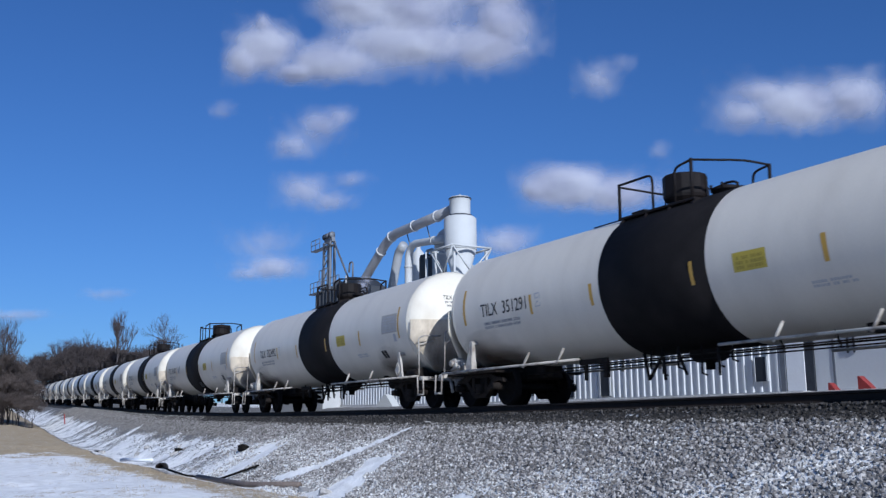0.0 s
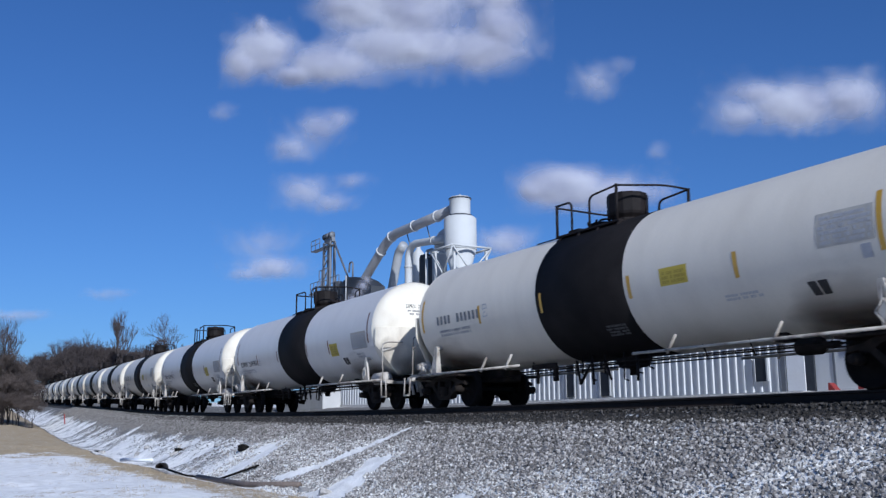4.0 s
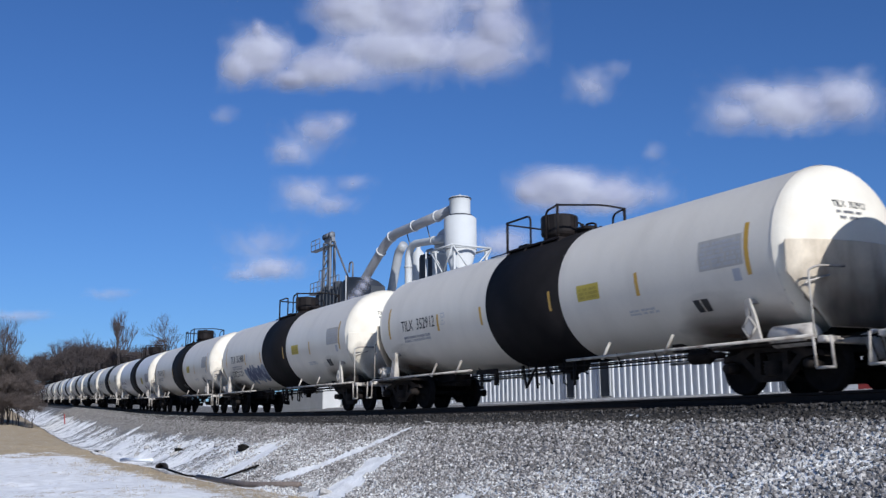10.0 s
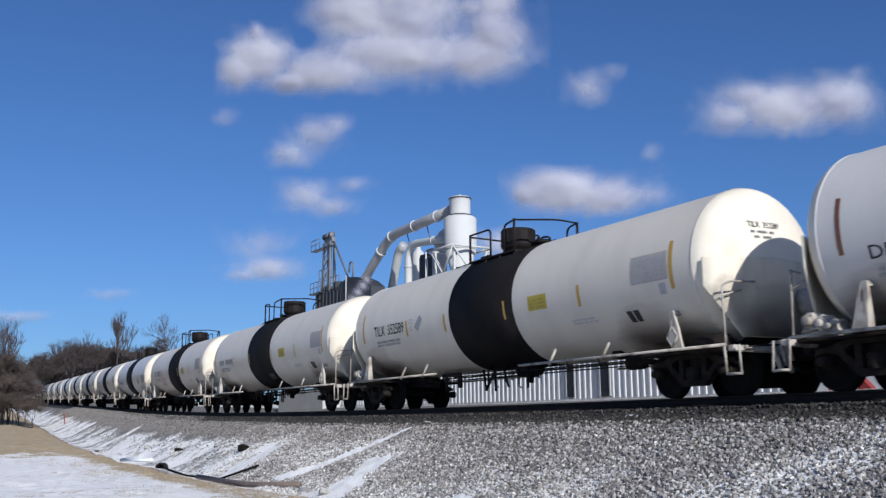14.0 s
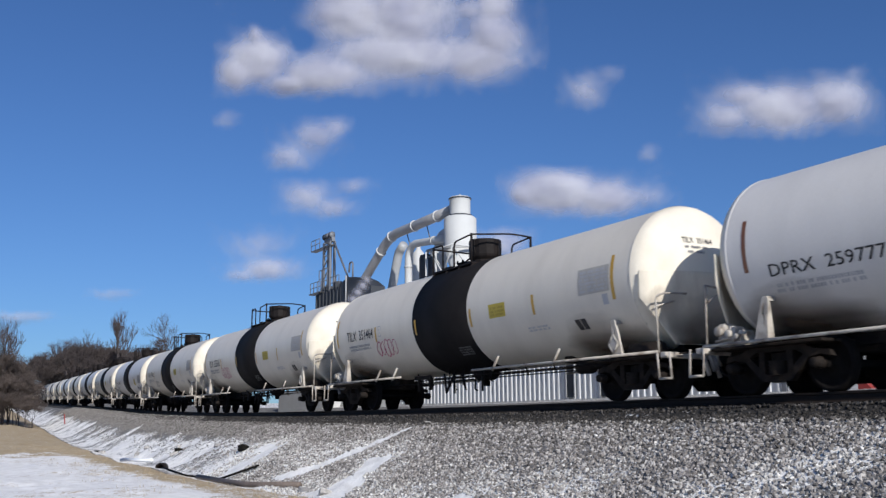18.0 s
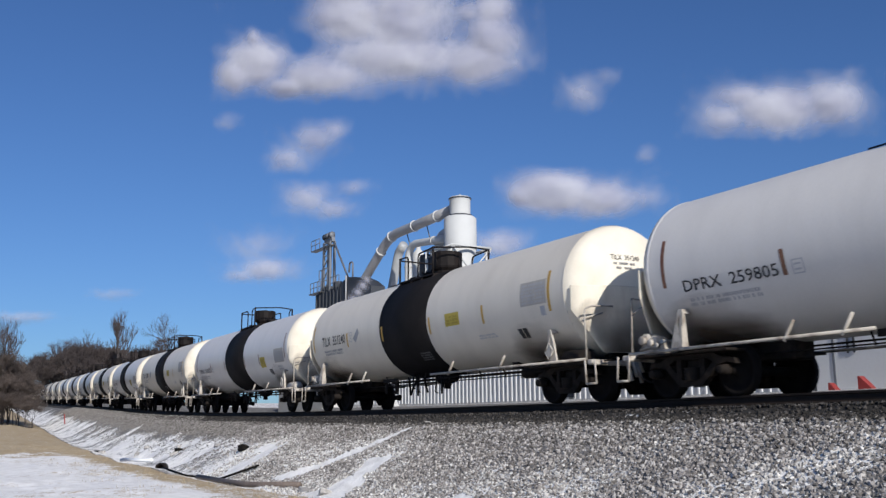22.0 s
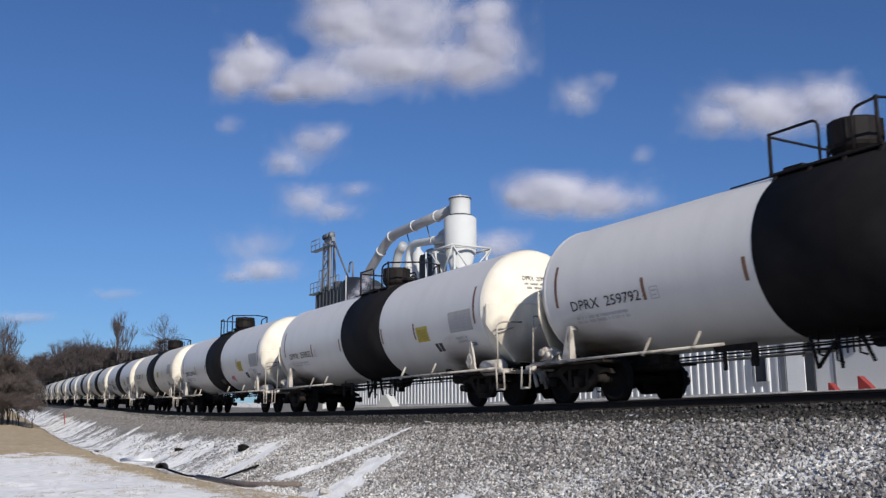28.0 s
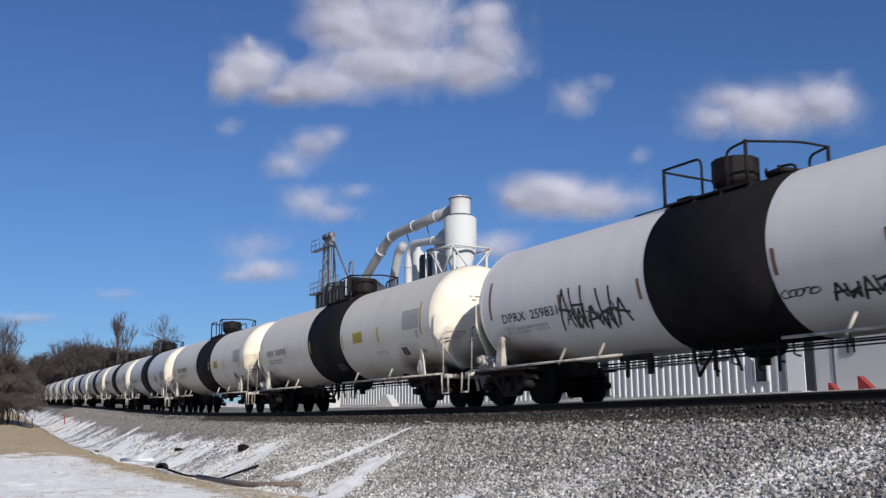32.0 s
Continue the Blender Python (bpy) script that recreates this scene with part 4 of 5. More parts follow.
        for sy in (-1, 1):
            y = sy * 1.40
            g = Geo()
            # slanting saddle post with an opening near its top
            g.prism([(6.90, 0.86), (7.18, 0.86), (7.06, 1.30), (6.97, 1.30)], min(y, y - sy * 0.05), max(y, y - sy * 0.05), "y", m)
            g.prism([(6.86, 1.30), (6.92, 1.30), (6.90, 1.52), (6.84, 1.52)], min(y, y - sy * 0.05), max(y, y - sy * 0.05), "y", m)
            g.prism([(7.0, 1.30), (7.06, 1.30), (6.98, 1.52), (6.94, 1.52)], min(y, y - sy * 0.05), max(y, y - sy * 0.05), "y", m)
            g.prism([(6.84, 1.52), (6.99, 1.52), (6.95, 1.60), (6.86, 1.60)], min(y, y - sy * 0.20), max(y, y - sy * 0.20), "y", m)
            g.prism([(y, 0.86), (y - sy * 0.16, 0.86), (y - sy * 0.10, 1.55), (y, 1.55)], 6.88, 6.93, "x", m)
            part("saddle_bracket", g, SILL, car)
            part("end_platform", Geo().box(5.9, 8.3, min(sy * 0.5, sy * 1.30), max(sy * 0.5, sy * 1.30), 0.78, 0.83, m, 0.01), TRUCK, car)
            g = Geo()
            for x in (8.64, 8.30):
                g.tube([m @ Vector((x, sy * 1.46, 0.84)), m @ Vector((x + 0.04, sy * 1.46, 0.34))], 0.022, 5)
            g.tube([m @ Vector((8.68, sy * 1.46, 0.35)), m @ Vector((8.34, sy * 1.46, 0.35))], 0.026, 5)
            part("sill_step", g, SILL, car)
            g = Geo().tube(rounded([m @ Vector(p) for p in ((8.28, sy * 1.40, 0.84), (8.24, sy * 1.40, 1.92), (8.36, sy * 1.30, 1.98), (8.50, sy * 0.85, 1.98))], 0.06), 0.021, 5)
            g.tube(rounded([m @ Vector(p) for p in ((8.25, sy * 1.40, 1.62), (8.1, sy * 1.34, 1.74), (8.28, sy * 0.95, 1.86))], 0.08), 0.018, 5)
            part("end_handhold", g, SILL, car)
        # half-height shield plate that stands before the lower head, its flanks cut in towards the sill
        g, rows = Geo(), []
        for face in (0.0, -0.03):
            for z in (2.47, 2.45, 2.25, 2.07, 1.93, 1.70, 1.47, 1.24, 1.03):
                half = 1.50 - (0.014 if z > 2.46 else 0.0) - 0.62 * clamp((1.93 - z) / 0.9)
                rows.append([m @ Vector((8.34 + face - 0.44 * (half * (-1 + j / 6) / 1.50) ** 2, half * (-1 + j / 6), z)) for j in range(13)])
        k = 13
        g.add([p for r in rows for p in r], [(a * k + j, a * k + j + 1, (a + 1) * k + j + 1, (a + 1) * k + j) for a in list(range(8)) + list(range(9, 17)) for j in range(12)], True)
        rim = [j for j in range(13)] + [r * k + 12 for r in range(1, 9)] + [8 * k + j for j in range(11, -1, -1)] + [r * k for r in range(7, 0, -1)]
        g.f += [(a, b, b + 9 * k, a + 9 * k) for a, b in zip(rim, rim[1:] + rim[:1])]
        g.sm += [False] * len(rim)
        part("head_shield", g, SHIELD, car)
        part("shield_grime", shield_film(m), GRIME_SHADE, car, "brown dirt and deepened shade painted on the shield")
        part("head_grime", head_film(m), GRIME_SHADE, car, "brown grime and painted shade on the lower head")
        g = Geo().box(8.75, 8.96, -0.09, 0.09, 0.74, 0.92, m, 0.02)
        g.prism([(8.84, -0.16), (9.03, -0.16), (9.04, 0.02), (8.94, 0.05), (8.92, 0.15), (8.82, 0.15)], 0.68, 0.98, "z", m)
        g.tube([m @ Vector((8.62, -1.2, 0.82)), m @ Vector((8.7, -0.2, 0.9))], 0.018, 5)
        part("coupler", g, TRUCK, car)
        g = Geo().tube(rounded([m @ Vector(p) for p in ((8.6, -0.28, 0.86), (8.78, -0.32, 0.45), (8.93, -0.2, 0.36), (8.98, -0.1, 0.45))], 0.1), 0.026, 6)
        part("air_hose", g, DARK, car)
    # gear that only the leading end carries
    g = Geo().lathe([(0.02, 7.18), (0.12, 7.19), (0.19, 7.28), (0.19, 8.03), (0.12, 8.12), (0.02, 8.13)], 16, "x", at=(0, -1.15, 0.92))
    part("air_reservoir", g, TRUCK if amber_band else SILL, car)
    g = Geo().lathe([(0.02, -0.08), (0.28, -0.08), (0.28, 0.0), (0.2, 0.04), (0.02, 0.04)], 18, "x", at=(8.40, 0.62, 1.7))
    g.box(8.28, 8.38, 0.5, 0.74, 0.85, 1.85)
    part("hand_brake", g, SILL, car)
    g = Geo()
    for y0, z0, z1 in ((-0.62, 0.42, 0.86), (-0.48, 0.5, 0.9), (-0.36, 0.38, 0.84)):
        g.tube([(8.62, y0, z1), (8.74, y0 + 0.03, z0)], 0.045, 6)
    g.tube(rounded([(8.6, -0.7, 0.86), (8.8, -0.5, 0.95), (8.75, -0.3, 0.6)], 0.1), 0.03, 5)
    part("uncoupling_gear", g, SILL, car)
    # valve cluster that only the trailing end carries
    g = Geo().box(-8.24, -7.60, -1.18, -0.82, 0.84, 0.98, None, 0.03)
    g.box(-8.20, -7.98, -1.24, -0.9, 0.94, 1.26, None, 0.05).box(-7.94, -7.78, -1.26, -0.9, 0.92, 1.20, None, 0.05).box(-7.74, -7.62, -1.20, -0.9, 0.88, 1.12, None, 0.03)
    for x, z, r in ((-8.09, 1.12, 0.09), (-7.86, 1.06, 0.07), (-7.68, 1.0, 0.05)):
        g.lathe([(0.02, -0.06), (r, -0.06), (r, 0.0), (0.02, 0.02)], 10, "y", at=(x, -1.26, z))
    g.tube([(-8.24, -1.22, 0.95), (-7.5, -1.22, 1.06)], 0.025, 5)
    part("control_valve", g, SILL, car)
    # diamond placard holder on the leading saddle bracket
    d = Geo()
    c, hw = Vector((6.98, -1.46, 1.10)), 0.15
    for a, b in (((-1, 0), (0, 1)), ((0, 1), (1, 0)), ((1, 0), (0, -1)), ((0, -1), (-1, 0))):
        d.tube([c + Vector((a[0] * hw, 0, a[1] * hw * 1.25)), c + Vector((b[0] * hw, 0, b[1] * hw * 1.25))], 0.018, 4)
    d.prism([(c.x - 0.11, c.z), (c.x, c.z + 0.14), (c.x + 0.11, c.z), (c.x, c.z - 0.14)], c.y - 0.006, c.y + 0.006)
    part("placard_holder", d, SILL, car)
    for x in (-7.05, 7.05):
        build_truck(car, x)

    # markings common to the kind
    def strip(u, v0, v1, w=0.09, out=0.004):
        part("reflector_stripe", decal([(u - w / 2, v0), (u + w / 2, v0), (u + w / 2, v1), (u - w / 2, v1)], out), stripe, car)

    if amber_band:
        for u, v0, v1 in ((-7.05 + back, -0.44, 0.46), (7.06, -0.45, 0.47), (4.14, -0.47, -0.01), (-4.06 + back, -0.45, 0.0), (1.70 + back if aft else -1.83, -0.50, -0.04)):
            strip(u, v0, v1, 0.10)
        strip(-1.36 + back if aft else 1.17, -0.46, -0.02, 0.09, 0.012)
        part("yellow_placard", decal([(2.2, -0.38), (2.95, -0.38), (2.95, -0.04), (2.2, -0.04)]), YELLOW, car, "plain yellow painted panel")
        part("grey_panel", decal([(5.90, -0.25), (6.96, -0.25), (6.96, 0.30), (5.90, 0.30)]), BLOCK, car, "soiled grey painted panel")
        tagged(part("stencil_panel", stencil(5.95, 6.92, -0.21, 0.27, 0.008), FADED, car, "faded grey stencil block"), kind="stuff")
        tagged(part("stencil_panel", decal([(6.68, -0.52), (6.86, -0.52), (6.86, -0.30), (6.68, -0.30)]), FADED, car), kind="stuff")
        tagged(part("stencil_panel", stencil(3.7, 4.55, -0.86, -0.72), FADED, car), kind="stuff")
        part("data_panel", decal([(5.56, -1.0), (5.72, -1.0), (5.68, -0.74), (5.51, -0.74)]), INK, car, "black stencilled data panel")
        part("data_panel", decal([(5.75, -1.0), (5.90, -1.0), (5.90, -0.74), (5.71, -0.74)]), INK, car)
        tagged(part("placard_lettering", stencil(2.26, 2.90, -0.34, -0.09, 0.008), OLIVE, car, "dark blurred lettering"), kind="stuff")
        part("square_stencil", hollow(-3.88 + back, -3.68 + back, -0.30, 0.01), FADED, car)
    else:
        for u, v0, v1 in ((-7.2, -0.42, 0.5), (7.28, -0.42, 0.53), (3.84, -0.58, -0.12), (-4.38, -0.57, -0.13), (-1.75 + back, -0.55, -0.13), (1.66 + back, -0.55, -0.09)):
            strip(u, v0, v1)
        part("yellow_placard", decal([(3.96, -0.68), (4.65, -0.68), (4.65, -0.25), (3.96, -0.25)]), YELLOW, car, "plain yellow painted panel")
        part("grey_panel", decal([(5.92, -0.56), (7.12, -0.56), (7.12, -0.02), (5.92, -0.02)]), BLOCK, car, "soiled grey painted panel")
        tagged(part("stencil_panel", stencil(5.96, 7.08, -0.52, -0.06, 0.008), FADED, car, "faded grey stencil block"), kind="stuff")
        tagged(part("stencil_panel", stencil(6.1, 6.7, -0.86, -0.66), FADED, car), kind="stuff")
        part("data_panel", decal([(4.86, -1.04), (5.03, -1.04), (4.99, -0.78), (4.82, -0.78)]), INK, car, "black stencilled data panel")
        part("data_panel", decal([(5.06, -1.04), (5.22, -1.04), (5.24, -0.78), (5.03, -0.78)]), INK, car)
        tagged(part("placard_lettering", stencil(4.03, 4.59, -0.62, -0.31, 0.008), OLIVE, car, "dark blurred lettering"), kind="stuff")
        part("square_stencil", hollow(-4.22, -3.98, -0.58, -0.33), FADED, car)
    return car


def side_film(uc, half):
    """A thin film of dirt and painted shade on the lower side, thickest low down and at its middle."""
    nu, nv = 14, 8
    g, film = Geo(), []
    for i in range(nu + 1):
        for j in range(nv + 1):
            u, v = uc - half + 2 * half * i / nu, -1.95 + 1.5 * j / nv
            if abs(u) > TH - 0.02:
                u = math.copysign(TH - 0.02, u)
            g.v.append(tuple(on_tank(u, v, 0.010)))
            film.append((1 - ((u - uc) / half) ** 2) * (1 - j / nv))
    g.add([], [])
    k = nv + 1
    for i in range(nu):
        for j in range(nv):
            g.f.append((i * k + j, (i + 1) * k + j, (i + 1) * k + j + 1, i * k + j + 1))
            g.sm.append(True)
    me = g.mesh("grime_splash", GRIME_SHADE)
    a = me.attributes.new("film", "FLOAT", "POINT")
    a.data.foreach_set("value", film)
    return me


def shield_film(m):
    """Dirt that has crept up the shield plate from the sill, thickened to paint its shade deeper."""
    g, film = Geo(), []
    for i in range(9):
        z = 2.36 - 1.32 * i / 8
        half = 1.47 - 0.62 * clamp((1.93 - z) / 0.9)
        for j in range(11):
            y = half * (-1 + j / 5)
            g.v.append(tuple(m @ Vector((8.347 - 0.44 * (y / 1.50) ** 2, y, z))))
            film.append(0.80 * (i / 8) ** 0.8 * (1 - 0.5 * abs(-1 + j / 5) ** 3))
    g.f = [(i * 11 + j, (i + 1) * 11 + j, (i + 1) * 11 + j + 1, i * 11 + j + 1) for i in range(8) for j in range(10)]
    g.sm = [True] * len(g.f)
    me = g.mesh("shield_grime", GRIME_SHADE)
    me.attributes.new("film", "FLOAT", "POINT").data.foreach_set("value", film)
    return me


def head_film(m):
    """Dirt thrown up on a head's lower half, with the shield's shade painted in."""
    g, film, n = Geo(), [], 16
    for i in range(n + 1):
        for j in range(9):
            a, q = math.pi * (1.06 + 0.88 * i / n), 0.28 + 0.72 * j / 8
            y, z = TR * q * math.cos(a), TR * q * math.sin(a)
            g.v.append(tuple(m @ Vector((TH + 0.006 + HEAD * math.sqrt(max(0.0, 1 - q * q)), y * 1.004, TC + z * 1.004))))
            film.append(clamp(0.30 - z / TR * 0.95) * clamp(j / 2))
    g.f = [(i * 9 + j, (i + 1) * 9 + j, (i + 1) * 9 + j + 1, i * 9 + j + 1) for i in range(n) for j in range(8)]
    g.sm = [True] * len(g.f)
    me = g.mesh("head_grime", GRIME_SHADE)
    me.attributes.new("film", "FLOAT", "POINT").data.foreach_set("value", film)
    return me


def grime_shade_material():
    m = mat("brown_grime_and_shade", (0.10, 0.07, 0.05), 0.85, var=0.3, scale=5, fine=50, bump=0.05, spec=0.1)
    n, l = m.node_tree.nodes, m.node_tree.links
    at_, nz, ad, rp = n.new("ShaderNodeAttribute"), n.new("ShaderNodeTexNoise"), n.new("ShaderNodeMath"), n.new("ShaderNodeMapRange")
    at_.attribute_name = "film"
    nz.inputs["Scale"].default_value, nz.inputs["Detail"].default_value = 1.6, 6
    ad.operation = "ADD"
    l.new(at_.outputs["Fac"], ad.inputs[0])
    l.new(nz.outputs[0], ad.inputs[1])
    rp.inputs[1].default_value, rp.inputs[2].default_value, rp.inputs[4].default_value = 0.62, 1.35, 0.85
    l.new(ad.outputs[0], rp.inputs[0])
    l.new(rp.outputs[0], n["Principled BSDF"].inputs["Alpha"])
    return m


# brown film for dirt and for the shade painted in along with it
GRIME_SHADE = grime_shade_material()


def hollow(u0, u1, v0, v1, w=0.022):
    g = Geo()
    for a, b, c, d in ((u0, u1, v0, v0 + w), (u0, u1, v1 - w, v1), (u0, u0 + w, v0, v1), (u1 - w, u1, v0, v1), (u0 + 0.05, u1 - 0.05, (v0 + v1) / 2 + 0.03, (v0 + v1) / 2 + 0.06), (u0 + 0.05, u1 - 0.06, (v0 + v1) / 2 - 0.06, (v0 + v1) / 2 - 0.03)):
        g.add([on_tank(x, y, 0.005) for x, y in ((a, c), (b, c), (b, d), (a, d))], [(0, 1, 2, 3)])
    return g


def stencil(u0, u1, v0, v1, out=0.004):
    """A block of worn, unreadable stencilled lines."""
    g = Geo()
    rng = random.Random(int(u0 * 97 + v0 * 31))
    n = max(2, int((v1 - v0) / 0.075))
    h = (v1 - v0) / n
    for i in range(n):
        x = u0 + rng.uniform(0, 0.05)
        while x < u1 - 0.03:
            w = min(rng.uniform(0.025, 0.055), u1 - x)
            v = v0 + i * h
            g.add([on_tank(p, q, out) for p, q in ((x, v), (x + w, v), (x + w, v + h * 0.7), (x, v + h * 0.7))], [(0, 1, 2, 3)])
            x += w + (0.018 if rng.random() < 0.8 else 0.07)
    return g


def scrawl(u0, u1, v0, v1, seed, strokes, width):
    """Looping sprayed lines that spell nothing."""
    rng = random.Random(seed)
    g = Geo()
    n = strokes
    for i in range(n):
        c = u0 + (u1 - u0) * (i + 0.5) / n
        w = (u1 - u0) / n
        ph, turns = rng.uniform(0, 6.28), rng.choice((1.0, 1.5, 0.8))
        tall = rng.uniform(0.7, 1.0)
        pts = []
        for k in range(15):
            a = ph + turns * 6.28 * k / 14
            pts.append((c + w * 0.62 * math.cos(a) + w * 0.2 * rng.uniform(-1, 1), (v0 + v1) / 2 + (v1 - v0) / 2 * tall * math.sin(a * 1.0 + 0.4)))
        for (a, b), (c2, d) in zip(pts, pts[1:]):
            L = math.hypot(c2 - a, d - b) or 1
            nx, ny = -(d - b) / L * width / 2, (c2 - a) / L * width / 2
            g.add([on_tank(p, q, 0.006) for p, q in ((a - nx, b - ny), (c2 - nx, d - ny), (c2 + nx, d + ny), (a + nx, b + ny))], [(0, 1, 2, 3)])
    return g


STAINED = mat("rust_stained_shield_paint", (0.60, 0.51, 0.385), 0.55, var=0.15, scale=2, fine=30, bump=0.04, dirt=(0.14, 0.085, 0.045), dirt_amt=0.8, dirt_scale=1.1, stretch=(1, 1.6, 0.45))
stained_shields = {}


HEAD_TEXT = (-0.58, 3.07, 0.74, 0.115)


def on_head(y, z):
    return Vector((TH + 0.012 + HEAD * math.sqrt(max(0.0, 1 - (y * y + (z - TC) ** 2) / TR ** 2)), y, z))


def mark_car(car, k, mark, cream, aft):
    """The car's own lettering and whatever has been sprayed on it."""
    e = AFT_SHIFT if aft and cream else 0.0
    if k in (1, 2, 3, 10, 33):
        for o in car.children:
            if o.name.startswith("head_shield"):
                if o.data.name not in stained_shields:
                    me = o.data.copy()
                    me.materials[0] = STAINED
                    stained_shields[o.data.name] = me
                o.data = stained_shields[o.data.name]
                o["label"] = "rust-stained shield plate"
            if k == 10 and o.name.startswith("air_reservoir"):
                me = o.data.copy()
                me.materials[0] = SILL
                o.data = me
    if mark:
        vs, fs = LETTERS[mark]
        lo, hi = min(p.x for p in vs), max(p.x for p in vs)
        ht = max(p.y for p in vs)
        u0, u1, v0, h = (-6.23, -4.23, -0.30, 0.30) if cream else (-6.72, -4.50, -0.55, 0.21)
        g = Geo().add([on_tank(e + u0 + (p.x - lo) / (hi - lo) * (u1 - u0), v0 + p.y / ht * h, 0.014) for p in vs], fs)
        tagged(part("reporting_mark", g, INK, car, "black reporting mark " + mark), kind="stuff")
    else:
        u0, v0 = (-6.23, -0.30) if cream else (-6.82, -0.55)
        part("reporting_mark", Geo().add([on_tank(e + u0 + 0.2 * i + (0.25 if i > 3 else 0) + q, v0 + r, 0.014) for i in range(10) for q, r in ((0, 0), (0.10, 0), (0.10, 0.22), (0, 0.22))], [(4 * i, 4 * i + 1, 4 * i + 2, 4 * i + 3) for i in range(10)]), GREYINK, car)
    # the mark once more, small, on the leading head, over two worn lines
    t = Geo()
    y0, z0, wide, tall = HEAD_TEXT
    if mark:
        hv, hf = LETTERS[mark]
        lo, hi, ht = min(p.x for p in hv), max(p.x for p in hv), max(p.y for p in hv)
        t.add([on_head(y0 + (p.x - lo) / (hi - lo) * wide, z0 + p.y / ht * tall) for p in hv], hf)
    worn = Geo()
    for r, (a, b) in enumerate(((0.06, 0.22), (0.26, 0.60), (0.64, 0.86), (0.14, 0.36), (0.42, 0.72))):
        za = z0 - 0.11 - 0.10 * (r // 3)
        for c in range(int((b - a) / 0.045)):
            y = a + 0.045 * c
            worn.add([on_head(y0 + wide * p, z) for p, z in ((y, za), (y + 0.03, za), (y + 0.03, za + 0.05), (y, za + 0.05))], [(0, 1, 2, 3)])
    tagged(part("head_lettering", worn, GREYINK, car, "worn small grey lettering on the head"), kind="stuff")
    tagged(part("head_stencil", t, INK, car, "small black stencil on the head"), kind="stuff")
    tagged(part("small_lettering", stencil(-6.2 + e, -4.6 + e, -0.62, -0.42) if cream else stencil(-6.7, -5.0, -0.85, -0.66), PATCH if cream else FADED, car), kind="stuff")
    if k in (2, 7, 14, 22, 24, 30):
        part("touch_up_patch", decal([(-3.58 + e, -0.22), (-3.40 + e, -0.36), (-3.08 + e, -0.06), (-3.22 + e, 0.10)]), PATCH, car, "grey overpainted patch")
    if k in (16, 18, 19):
        part("graffiti", scrawl(-4.15 + e, -2.85 + e, -0.98, -0.38, 9, 5, 0.032), PINK, car, "pink sprayed scrawl")
    if k == 20:
        part("graffiti", scrawl(-4.05 + e, -2.82 + e, -0.98, -0.56, 8, 5, 0.028), GREYINK, car, "dark grey sprayed scrawl")
    if k == 11:
        part("graffiti", balloons(-4.5, -1.6, -1.36, -0.5, 0.0, 0.006), HAZE, car, "pale blue sprayed outline shapes")
        part("graffiti", tag(-4.2, -1.75, -1.34, -0.52, 41, 6, 0.15), BLUE, car, "dark blue sprayed tangle of thick strokes")
        part("graffiti", scrawl(-4.1, -1.8, -1.25, -0.6, 12, 6, 0.09), BLUE, car)
        part("graffiti", scrawl(-6.5, -4.9, -0.95, -0.66, 6, 8, 0.022), INK, car)
    if k == 29:
        part("graffiti", decal([(2.13, -1.0), (2.73, -1.2), (2.88, -0.84), (2.38, -0.86)]), PINK, car, "faded pink sprayed patch")
    if k == 31:
        part("graffiti", tag(-4.5, -2.2, -1.35, -0.02, 15, 5, 0.06), INK, car, "black sprayed tag")
        part("graffiti", tag(-4.3, -2.5, -1.0, -0.45, 22, 5, 0.035), INK, car)
        part("graffiti", tag(2.55, 4.75, -1.2, -0.75, 16, 8, 0.05), INK, car)
        part("graffiti", scrawl(1.6, 2.35, -0.98, -0.82, 17, 5, 0.025), INK, car)


def tag(u0, u1, v0, v1, seed, letters, width):
    """Jagged, slanting hand-sprayed strokes that spell nothing."""
    rng = random.Random(seed)
    g = Geo()
    w = (u1 - u0) / letters
    for i in range(letters):
        a = u0 + w * i
        lo, hi = v0 + (v1 - v0) * rng.uniform(0, 0.3), v1 - (v1 - v0) * rng.uniform(0, 0.35)
        lines = [[(a, lo), (a + w * 0.55, hi), (a + w * 0.95, lo + 0.05)], [(a + w * 0.1, (lo + hi) / 2 + rng.uniform(-0.1, 0.1)), (a + w * 1.05, (lo + hi) / 2 + rng.uniform(-0.08, 0.12))]]
        if i % 2:
            lines[0] = [(a + w * 0.1, hi), (a + w * 0.2, lo), (a + w * 0.6, (lo + hi) / 2), (a + w * 0.75, lo), (a + w * 1.0, hi)]
        for pts in lines:
            for (x, y), (q, r) in zip(pts, pts[1:]):
                n = math.hypot(q - x, r - y) or 1
                nx, ny = -(r - y) / n * width / 2, (q - x) / n * width / 2
                steps = 6
                vs = []
                for k in range(steps + 1):
                    c, d = x + (q - x) * k / steps, y + (r - y) * k / steps
                    vs += [on_tank(c - nx, d - ny, 0.008), on_tank(c + nx, d + ny, 0.008)]
                g.add(vs, [(2 * k, 2 * k + 2, 2 * k + 3, 2 * k + 1) for k in range(steps)])
    return g


